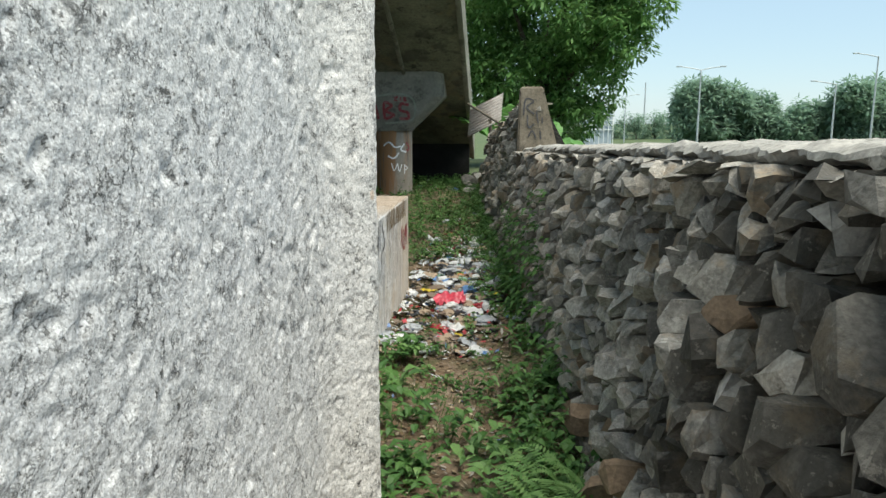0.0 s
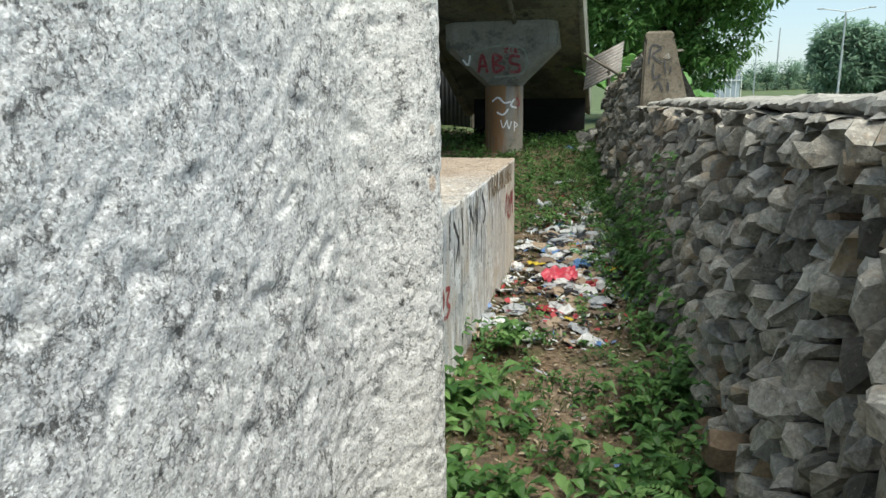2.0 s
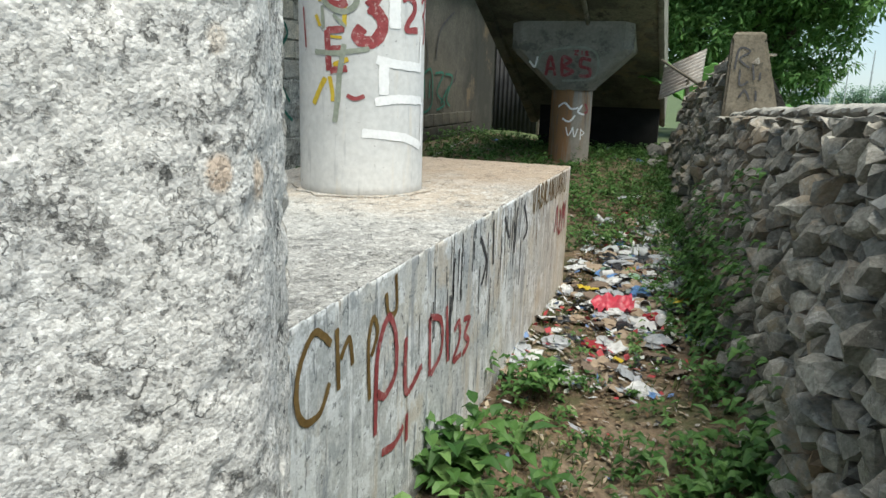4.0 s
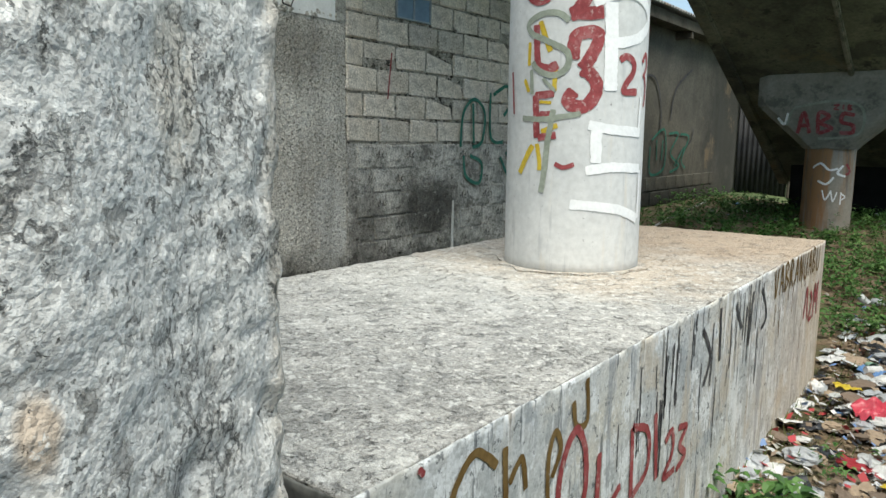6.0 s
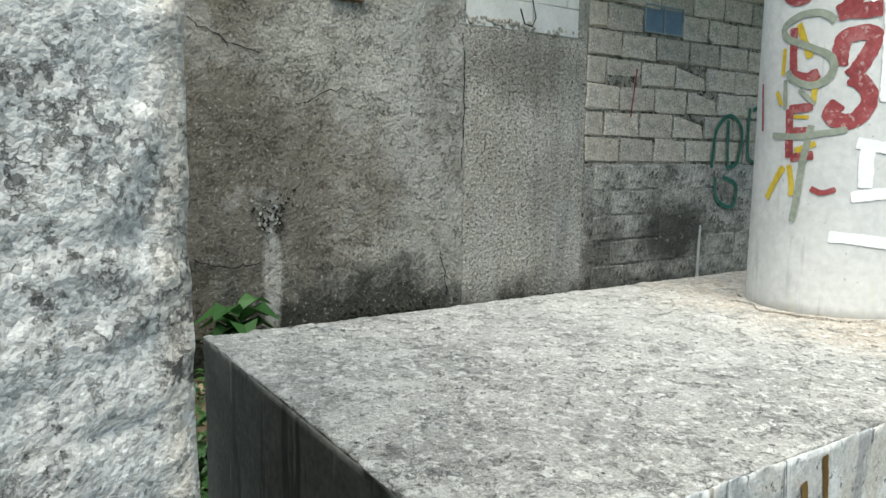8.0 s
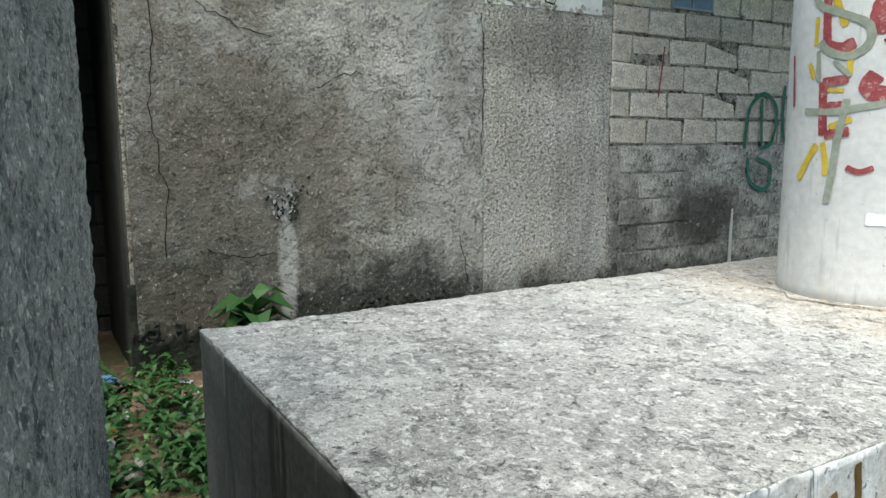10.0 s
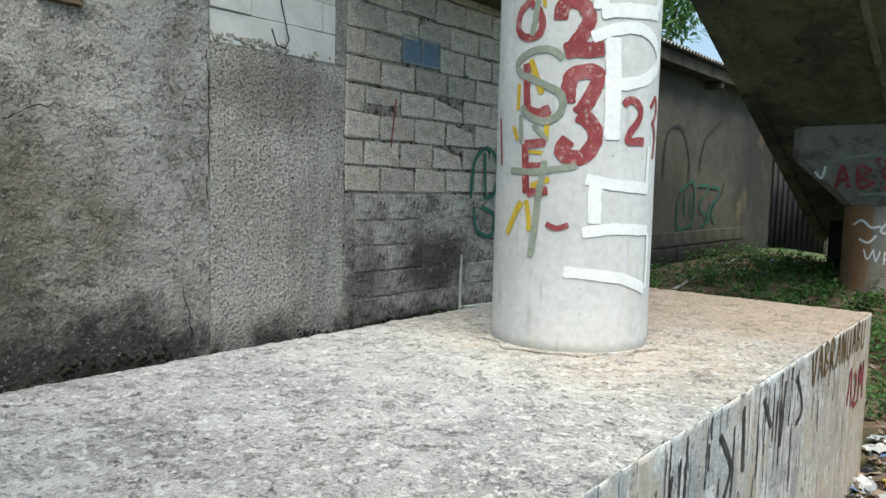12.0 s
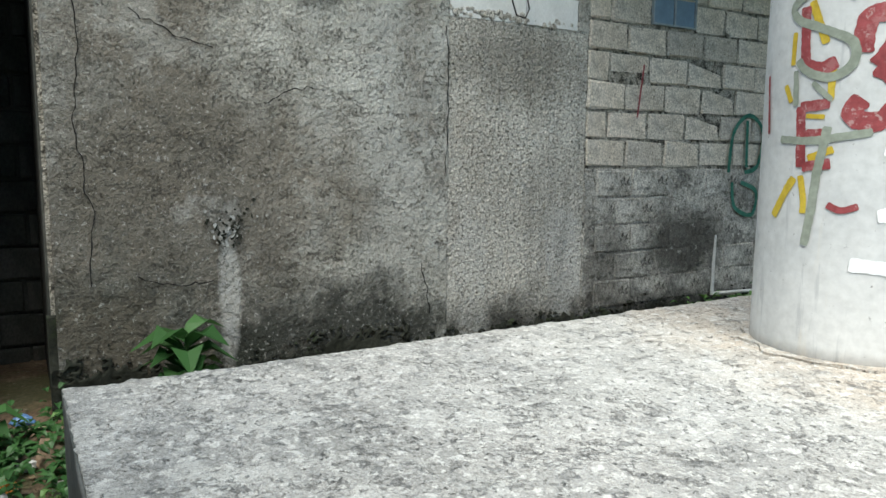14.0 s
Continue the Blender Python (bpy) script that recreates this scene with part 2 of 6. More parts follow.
M_COLUMN = surf("pale_grey_concrete_column", [(0.56, 0.57, 0.57), (0.7, 0.7, 0.69)], 1.8, 35, 0.7, 0.12, 0.003, 0.12,
                spots=[((0.2, 0.2, 0.2), 40, 0.72, 0.02, 0.7)], streaks=[((0.66, 0.57, 0.44), 7, 0.6, 0.15, 0.5), ((0.4, 0.41, 0.42), 12, 0.65, 0.06, 0.5)])
M_COLUMN_FAR = surf("soiled_concrete_column", [(0.26, 0.24, 0.21), (0.38, 0.35, 0.3)], 2.2, 35, 0.8, 0.15, 0.003, 0.15,
                    streaks=[((0.3, 0.15, 0.06), 4, 0.42, 0.14, 0.85), ((0.14, 0.13, 0.115), 9, 0.6, 0.06, 0.6)])
M_SLAB = surf("dark_stair_concrete", [(0.085, 0.085, 0.068), (0.17, 0.165, 0.13), (0.24, 0.23, 0.18)], 1.1, 25, 0.85, 0.3, 0.004, 0.3,
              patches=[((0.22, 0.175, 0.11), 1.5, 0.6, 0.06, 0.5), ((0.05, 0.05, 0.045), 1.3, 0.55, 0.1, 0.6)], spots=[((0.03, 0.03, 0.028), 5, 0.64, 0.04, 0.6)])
M_CAPITAL = surf("grey_capital_concrete", [(0.2, 0.193, 0.165), (0.31, 0.298, 0.26)], 2, 30, 0.85, 0.2, 0.004, 0.2, patches=[((0.07, 0.07, 0.06), 2.2, 0.55, 0.1, 0.6)])
M_STUCCO = surf("cracked_grey_stucco", [(0.394, 0.382, 0.342), (0.525, 0.513, 0.467), (0.671, 0.663, 0.612)], 1.8, 60, 0.95, 0.9, 0.012, 0.45,
                grain=(170, 0.25, 0.4), cracks=[((0.07, 0.068, 0.06), 9, 0.016, 3.5, 0.54, 0.7, 1.6, (1, 1, 1.5)), ((0.09, 0.087, 0.078), 30, 0.03, 9, 0.5, 0.65, 1.4, (1, 1, 1.3))],
                relief=[((0.09, 0.087, 0.078), 34, 0.61, 0.03, 0.8, 1.4, (1, 1, 1.4)), ((0.05, 0.048, 0.042), 12, 0.66, 0.02, 0.9, 2.0, (1, 1, 1.6))],
                patches=[((0.2, 0.17, 0.135), 0.8, 0.52, 0.14, 0.5), ((0.48, 0.48, 0.455), 1.7, 0.58, 0.12, 0.4)],
                spots=[((0.55, 0.55, 0.52), 40, 0.62, 0.06, 0.5)],
                # the wide blot at y 3.6 paints the pier's shade on the wall's left
                blots=[((0.17, 0.14, 0.105), (1, 2), (4.2, 1.2), (1.0, 0.55), 0.35, 0.62), ((0.055, 0.055, 0.05), (1, 2), (4.19, 1.03), (0.11, 0.16), 0.3, 0.8), ((0.12, 0.11, 0.092), (1, 2), (3.6, 1.1), (1.1, 1.5), 0.5, 0.7),
                       ((0.5, 0.5, 0.475), (1, 2), (5.3, 1.9), (0.4, 1.3), 0.6, 0.6), ((0.03, 0.033, 0.028), (1, 2), (4.75, 0.2), (0.95, 0.5), 0.35, 0.92), ((0.03, 0.036, 0.027), (1, 2), (3.5, 0.1), (0.95, 0.72), 0.35, 0.9), ((0.56, 0.56, 0.54), (1, 2), (4.2, 0.66), (0.06, 0.42), 0.3, 0.7)])
M_DASH = surf("dark_pebbledash_render", [(0.542, 0.51, 0.454), (0.766, 0.734, 0.67)], 1.4, 60, 0.95, 0.8, 0.01, 0.4,
              grain=(130, 0.5, 0.6), relief=[((0.08, 0.076, 0.068), 44, 0.57, 0.03, 0.8, 1.6, None)],
              streaks=[((0.17, 0.16, 0.14), 3.2, 0.52, 0.2, 0.5), ((0.55, 0.54, 0.51), 3.4, 0.57, 0.18, 0.5)],
              blots=[((0.04, 0.041, 0.036), (1, 2), (6.1, 0.08), (1.3, 0.42), 0.4, 0.9), ((0.2, 0.185, 0.16), (1, 2), (6.1, 2.0), (0.6, 0.3), 0.5, 0.6), ((0.62, 0.61, 0.58), (1, 2), (6.52, 0.7), (0.17, 0.42), 0.25, 0.65), ((0.6, 0.59, 0.56), (1, 2), (5.75, 0.65), (0.16, 0.5), 0.4, 0.5)])
M_DAMP = surf("damp_blackened_render", [(0.392, 0.375, 0.34), (0.588, 0.56, 0.511), (0.728, 0.7, 0.644)], 2.6, 55, 0.92, 0.9, 0.012, 0.45,
              grain=(130, 0.4, 0.5), relief=[((0.06, 0.058, 0.052), 18, 0.58, 0.025, 0.85, 2.0, None), ((0.07, 0.067, 0.06), 46, 0.6, 0.03, 0.8, 1.2, None)],
              patches=[((0.08, 0.078, 0.07), 1.9, 0.53, 0.14, 0.7)], spots=[((0.55, 0.54, 0.5), 14, 0.66, 0.03, 0.5)],
              blots=[((0.06, 0.057, 0.05), (1, 2), (7.75, 0.75), (0.5, 0.3), 0.4, 0.85), ((0.035, 0.035, 0.032), (1, 2), (7.6, 0.15), (1.3, 0.3), 0.4, 0.9), ((0.1, 0.095, 0.082), (1, 2), (6.9, 0.6), (0.25, 0.35), 0.5, 0.6)])
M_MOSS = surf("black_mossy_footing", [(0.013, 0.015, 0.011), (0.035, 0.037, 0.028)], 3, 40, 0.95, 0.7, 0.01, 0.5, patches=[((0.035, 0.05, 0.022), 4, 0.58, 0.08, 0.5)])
M_BLOCK = surf("concrete_block", [(0.58, 0.52, 0.44), (0.78, 0.71, 0.62), (0.74, 0.69, 0.62)], 2.4, 60, 0.95, 0.8, 0.008, 0.4, rand=0.2,
               grain=(150, 0.35, 0.4), relief=[((0.14, 0.13, 0.11), 16, 0.645, 0.03, 0.7, 1.4, None), ((0.14, 0.13, 0.11), 40, 0.6, 0.03, 0.8, 1.2, None)],
               patches=[((0.55, 0.53, 0.49), 3, 0.57, 0.1, 0.5), ((0.26, 0.235, 0.2), 3, 0.6, 0.08, 0.5)])
M_MORTAR = surf("crumbly_mortar", [(0.364, 0.338, 0.286), (0.572, 0.533, 0.468)], 8, 60, 0.95, 1.0, 0.012, 0.5, grain=(130, 0.5, 0.6), relief=[((0.05, 0.047, 0.04), 20, 0.54, 0.03, 0.9, 2.0, None)])
M_AAC = surf("white_aerated_block", [(0.682, 0.693, 0.693), (0.792, 0.803, 0.803)], 4, 60, 0.9, 0.15, 0.003, 0.1, rand=0.05)
M_FARWALL = surf("grey_plastered_far_wall", [(0.1, 0.094, 0.08), (0.17, 0.157, 0.13)], 0.9, 35, 0.95, 0.5, 0.006, 0.3,
                 patches=[((0.26, 0.19, 0.12), 0.6, 0.6, 0.1, 0.5), ((0.08, 0.077, 0.068), 0.8, 0.54, 0.12, 0.5)], streaks=[((0.06, 0.06, 0.055), 3, 0.58, 0.1, 0.6)],
                 blots=[((0.03, 0.032, 0.028), (1, 2), (14.5, 0.2), (5.0, 0.5), 0.4, 0.85), ((0.04, 0.04, 0.036), (1, 2), (17.0, 1.6), (1.8, 1.6), 0.5, 0.85)])
# blocks in the gap between the houses; its shade is put into their colour
M_DARKBLOCK = surf("shade_dark_block", [(0.05, 0.055, 0.05), (0.1, 0.1, 0.09)], 2, 50, 0.95, 0.4, 0.006, 0.35, rand=0.2)
M_TIMBER = surf("weathered_roof_timber", [(0.08, 0.07, 0.055), (0.16, 0.14, 0.11)], 4, 60, 0.9, 0.4, 0.004, 0.3)
M_SHEET = surf("corrugated_metal_sheet", [(0.3, 0.3, 0.29), (0.42, 0.41, 0.39)], 2, 30, 0.6, 0.1, 0.002, 0.2, metal=0.3, patches=[((0.3, 0.2, 0.12), 2.4, 0.6, 0.1, 0.6)])
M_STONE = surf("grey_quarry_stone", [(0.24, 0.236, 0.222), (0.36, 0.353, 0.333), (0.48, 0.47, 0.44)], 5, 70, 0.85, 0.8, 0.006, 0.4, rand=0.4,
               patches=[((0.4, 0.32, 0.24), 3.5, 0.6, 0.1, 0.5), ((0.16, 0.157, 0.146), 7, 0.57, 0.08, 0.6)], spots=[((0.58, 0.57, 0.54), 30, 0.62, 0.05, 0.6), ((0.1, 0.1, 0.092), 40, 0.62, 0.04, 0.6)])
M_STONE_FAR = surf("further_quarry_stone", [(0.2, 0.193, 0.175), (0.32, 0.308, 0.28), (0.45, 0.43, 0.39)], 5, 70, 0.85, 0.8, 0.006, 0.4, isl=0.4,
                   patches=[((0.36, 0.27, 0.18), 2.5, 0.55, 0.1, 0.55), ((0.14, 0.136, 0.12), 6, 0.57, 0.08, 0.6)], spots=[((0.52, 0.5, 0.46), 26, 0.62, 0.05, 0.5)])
# the shade on the wall's near stretch is put into this stone's darker colour
M_STONE_SHADE = surf("shade_darkened_stone", [(0.068, 0.067, 0.062), (0.104, 0.102, 0.096), (0.152, 0.15, 0.14)], 5, 70, 0.8, 0.8, 0.006, 0.4, rand=0.4, isl=0.25,
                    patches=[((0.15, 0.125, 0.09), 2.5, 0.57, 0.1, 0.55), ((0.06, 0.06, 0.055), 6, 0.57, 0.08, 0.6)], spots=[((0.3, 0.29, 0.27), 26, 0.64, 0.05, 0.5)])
M_STONE_PALE = surf("pale_chalky_stone", [(0.36, 0.355, 0.34), (0.52, 0.51, 0.485)], 5, 60, 0.9, 0.5, 0.006, 0.35, rand=0.2)
M_STONE_BROWN = surf("brown_clayey_stone", [(0.2, 0.145, 0.1), (0.34, 0.25, 0.175)], 5, 60, 0.9, 0.5, 0.006, 0.35, rand=0.2)
M_BED = surf("stone_wall_mortar", [(0.03, 0.029, 0.026), (0.075, 0.071, 0.064)], 5, 50, 0.95, 0.8, 0.02, 0.4)
M_CAP = surf("stone_wall_cap_mortar", [(0.3, 0.29, 0.265), (0.46, 0.44, 0.4)], 3, 50, 0.95, 0.5, 0.008, 0.35, spots=[((0.1, 0.1, 0.09), 12, 0.62, 0.05, 0.6)])
M_POST = surf("lichened_plaster_post", [(0.14, 0.118, 0.088), (0.23, 0.2, 0.155)], 4, 45, 0.95, 0.4, 0.006, 0.35, spots=[((0.08, 0.075, 0.06), 9, 0.58, 0.08, 0.7)])
M_SOIL = surf("trodden_earth", [(0.12, 0.08, 0.05), (0.21, 0.15, 0.1), (0.28, 0.215, 0.155)], 1.6, 40, 0.95, 0.8, 0.02, 0.45,
              spots=[((0.3, 0.25, 0.19), 14, 0.64, 0.05, 0.7), ((0.05, 0.04, 0.03), 9, 0.62, 0.06, 0.6)], patches=[((0.05, 0.075, 0.025), 1.2, 0.5, 0.12, 0.6)])
M_VERGE = surf("far_grass_verge", [(0.07, 0.11, 0.045), (0.13, 0.16, 0.075)], 0.4, 12, 0.95, 0.3, 0.02, 0.3)
M_WEED = leafy("weed_leaf", (0.035, 0.1, 0.024), (0.1, 0.21, 0.055))
# dark leaf of the broad plants; on the gap's weeds it stands for shade
M_BROAD = leafy("broad_dark_leaf", (0.028, 0.085, 0.024), (0.06, 0.15, 0.045), 0.4)
M_WEED_PALE = leafy("pale_weed_leaf", (0.1, 0.21, 0.06), (0.19, 0.32, 0.11))
M_GRASS = leafy("grass_blade", (0.05, 0.11, 0.025), (0.17, 0.2, 0.07))
M_DRY = islands("dry_litter", [(0.3, 0.22, 0.14), (0.2, 0.13, 0.08), (0.4, 0.33, 0.24), (0.14, 0.1, 0.07), (0.33, 0.3, 0.27)], 0.9, 0.2)
M_TREE = leafy("tree_leaf", (0.08, 0.19, 0.06), (0.22, 0.39, 0.13), 0.45, 0.5)
# paler and bluer than the near trees: distance haze put into the leaf colour
M_TREE_HAZED = leafy("hazed_tree_leaf", (0.2, 0.31, 0.23), (0.3, 0.43, 0.31), 0.7, 0.55)
M_BANANA = leafy("banana_leaf", (0.1, 0.26, 0.06), (0.16, 0.34, 0.1), 0.4, 0.35)
M_BARK = surf("tree_bark", [(0.07, 0.055, 0.04), (0.14, 0.115, 0.09)], 6, 40, 0.95, 0.6, 0.02, 0.3)
M_STEEL = surf("galvanised_steel", [(0.42, 0.44, 0.45), (0.55, 0.57, 0.58)], 5, 40, 0.5, 0.05, 0.001, 0.1, metal=0.4)
M_PVC = surf("grey_pvc_pipe", [(0.5, 0.5, 0.49), (0.62, 0.62, 0.6)], 6, 40, 0.5, 0.05, 0.001, 0.15)
M_GRIME = surf("rust_brown_tile", [(0.12, 0.07, 0.045), (0.2, 0.13, 0.09)], 9, 60, 0.8, 0.2, 0.002, 0.25)
# near-black of cable and cracks; in hollows it stands in for shade
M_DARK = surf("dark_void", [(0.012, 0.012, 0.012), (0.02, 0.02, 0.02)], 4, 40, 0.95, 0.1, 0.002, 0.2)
M_RED = surf("red_brushed_paint", [(0.25, 0.045, 0.05), (0.34, 0.075, 0.08)], 9, 60, 0.7, 0.1, 0.002, 0.25, spots=[((0.5, 0.38, 0.36), 40, 0.62, 0.05, 0.6)], patches=[((0.42, 0.2, 0.2), 14, 0.54, 0.12, 0.5)])
M_WHITE = surf("white_brushed_paint", [(0.82, 0.83, 0.84), (0.9, 0.9, 0.9)], 9, 60, 0.6, 0.1, 0.002, 0.08)
M_YELLOW = surf("yellow_brushed_paint", [(0.5, 0.34, 0.03), (0.62, 0.46, 0.06)], 9, 60, 0.7, 0.1, 0.002, 0.2)
M_GREY_PAINT = surf("grey_green_spray_paint", [(0.24, 0.27, 0.22), (0.33, 0.36, 0.3)], 9, 60, 0.75, 0.1, 0.002, 0.2)
M_GREEN_PAINT = surf("green_spray_paint", [(0.03, 0.14, 0.1), (0.06, 0.21, 0.16)], 12, 70, 0.8, 0.2, 0.003, 0.35)
M_BROWN_PAINT = surf("ochre_brown_brushed_paint", [(0.13, 0.075, 0.02), (0.2, 0.13, 0.05)], 9, 60, 0.75, 0.1, 0.002, 0.25)
M_BLACK_PAINT = surf("black_spray_paint", [(0.045, 0.045, 0.05), (0.1, 0.1, 0.105)], 12, 70, 0.8, 0.1, 0.002, 0.3)


# ---- builders ----
def mesh_of(name, verts, faces, mats, smooth=False):
    me = bpy.data.meshes.new(name)
    me.from_pydata([tuple(map(float, v)) for v in verts], [], [tuple(int(i) for i in f) for f in faces])
    for m in (mats if isinstance(mats, (list, tuple)) else [mats]):
        me.materials.append(m)
    if smooth:
        me.polygons.foreach_set("use_smooth", [True] * len(me.polygons))
    me.update()
    return me


def thing(name, at, label="", category="", group="", kind=""):
    ob = new(name)
    ob.location = at
    ob.empty_display_size = 0.1
    return tagged(ob, label, category, group, kind)


def base_of(ob):
    p = Vector((0, 0, 0))
    while ob:
        p = p + ob.location
        ob = ob.parent
    return p


def part(name, bm, material, parent=None, label="", smooth=False):
    """Links a bmesh in world coordinates as one mesh object, under a thing or a part where one is given."""
    if parent is not None:
        bmesh.ops.translate(bm, verts=bm.verts, vec=-base_of(parent))
    me = bpy.data.meshes.new(name)
    bm.to_mesh(me)
    bm.free()
    for m in (material if isinstance(material, (list, tuple)) else [material]):
        me.materials.append(m)
    if smooth:
        me.polygons.foreach_set("use_smooth", [True] * len(me.polygons))
    ob = new(name, me)
    if parent is not None:
        ob.parent = parent
    return tagged(ob, label)


def part_raw(name, verts, faces, material, parent=None, label="", smooth=False):
    off = base_of(parent) if parent is not None else Vector((0, 0, 0))
    ob = new(name, mesh_of(name, [(v[0] - off.x, v[1] - off.y, v[2] - off.z) for v in verts], faces, material, smooth))
    if parent is not None:
        ob.parent = parent
    return tagged(ob, label)


def box(x0, y0, z0, x1, y1, z1, bevel=0.0, seg=2):
    bm = bmesh.new()
    bmesh.ops.create_cube(bm, size=1, matrix=Matrix.LocRotScale(((x0 + x1) / 2, (y0 + y1) / 2, (z0 + z1) / 2), None, (x1 - x0, y1 - y0, z1 - z0)))
    if bevel:
        bmesh.ops.bevel(bm, geom=bm.edges[:], offset=bevel, segments=seg, affect="EDGES", profile=0.6)
    return bm


def prism(poly, z0, z1, bevel=0.0):
    """An upright prism over a plan polygon."""
    bm = bmesh.new()
    lo = [bm.verts.new((x, y, z0)) for x, y in poly]
    hi = [bm.verts.new((x, y, z1)) for x, y in poly]
    n = len(poly)
    bm.faces.new(lo[::-1]), bm.faces.new(hi)
    for i in range(n):
        bm.faces.new((lo[i], lo[(i + 1) % n], hi[(i + 1) % n], hi[i]))
    bmesh.ops.recalc_face_normals(bm, faces=bm.faces[:])
    if bevel:
        bmesh.ops.bevel(bm, geom=bm.edges[:], offset=bevel, segments=2, affect="EDGES")
    return bm


def tube(path, radii, sides=8, close=True):
    """A round tube along a path, with a radius at each point."""
    bm = bmesh.new()
    rings = []
    pts = [Vector(p) for p in path]
    for i, p in enumerate(pts):
        d = (pts[min(i + 1, len(pts) - 1)] - pts[max(i - 1, 0)]).normalized()
        a = d.orthogonal().normalized() if abs(d.z) < 0.9 else d.cross(Vector((0, 1, 0))).normalized()
        b = d.cross(a)
        r = radii[i] if isinstance(radii, (list, tuple)) else radii
        rings.append([bm.verts.new(p + r * (math.cos(q) * a + math.sin(q) * b)) for q in [2 * math.pi * k / sides for k in range(sides)]])
    for u, v in zip(rings, rings[1:]):
        best = min(range(sides), key=lambda s: (u[0].co - v[s].co).length)
        v[:] = v[best:] + v[:best]
        for k in range(sides):
            bm.faces.new((u[k], u[(k + 1) % sides], v[(k + 1) % sides], v[k]))
    if close:
        bm.faces.new(rings[0][::-1]), bm.faces.new(rings[-1])
    bmesh.ops.recalc_face_normals(bm, faces=bm.faces[:])
    return bm


def turb(p, s, octaves=4):
    return noise.fractal(Vector(p) * s, 0.9, 2.1, octaves)


def rough_panel(corner, along, up, n_u, n_v, depth, amp, bulge=None):
    """A rough face as a grid, with returns at its rim; depth is the way into the wall."""
    c, a, u, d = (Vector(q) for q in (corner, along, up, depth))
    out = -d.normalized()
    verts, faces = [], []
    for j in range(n_v + 1):
        for i in range(n_u + 1):
            p = c + a * (i / n_u) + u * (j / n_v)
            verts.append(p + out * amp(p, i / n_u, j / n_v))
    w = n_u + 1
    for j in range(n_v):
        for i in range(n_u):
            faces.append((j * w + i, j * w + i + 1, (j + 1) * w + i + 1, (j + 1) * w + i))
    rim = [i for i in range(w)] + [j * w + n_u for j in range(1, n_v + 1)] + [n_v * w + i for i in range(n_u - 1, -1, -1)] + [j * w for j in range(n_v - 1, 0, -1)]
    first = len(verts)
    for k in rim:
        verts.append(Vector(verts[k]) + d)
    m = len(rim)
    for k in range(m):
        faces.append((rim[k], first + k, first + (k + 1) % m, rim[(k + 1) % m]))
    return verts, faces


# ---- ground ----
def ground_z(x, y):
    drop = min(1, max(0, (x - 1.7) / 5.0, (y - 26) / 12))
    z = -3.0 * drop - 0.04 + 0.02 * noise.noise(Vector((x * 1.3, y * 1.3, 0)))
    if y > 7:
        z += 0.3 * min(1, (y - 7) / 6)
    if x < -1.9 and y > 2:
        z += 0.14 * min(1, (-1.9 - x) / 1.5)
    if 0.3 < x < 1.5 and y > 4.6:
        z += 0.1 * min(1, (x - 0.3) / 0.5)
    return z + 0.012 * noise.noise(Vector((x * 7, y * 7, 3)))


def spaced(lo, hi, step, far):
    near = list(np.arange(lo, hi + 1e-6, step))
    return [lo - f for f in far[::-1]] + near + [hi + f for f in far]


def make_ground():
    xs = spaced(-5.0, 1.6, 0.06, [0.5, 2, 6, 20, 60, 200, 1500])
    ys = spaced(0.0, 15.0, 0.06, [0.5, 1.5, 4, 10, 30, 100, 400, 2500])
    verts = [(x, y, ground_z(x, y) if x > 1.7 or y > 26 or (abs(x) < 15 and -5 < y) else 0.0) for y in ys for x in xs]
    w = len(xs)
    faces = [(j * w + i, j * w + i + 1, (j + 1) * w + i + 1, (j + 1) * w + i) for j in range(len(ys) - 1) for i in range(w - 1)]
    ob = part_raw("ground", verts, faces, [M_SOIL, M_VERGE], smooth=True)
    ob.data.polygons.foreach_set("material_index", [1 if verts[f[0]][0] > 1.55 or verts[f[0]][1] > 16 else 0 for f in faces])
    tagged(ob, "brown trodden earth with sparse grass and litter", "ground", kind="structure")


make_ground()

M_FENCE = surf("dark_rusty_sheet", [(0.02, 0.022, 0.024), (0.05, 0.05, 0.052)], 2, 30, 0.6, 0.1, 0.002, 0.2, metal=0.2)


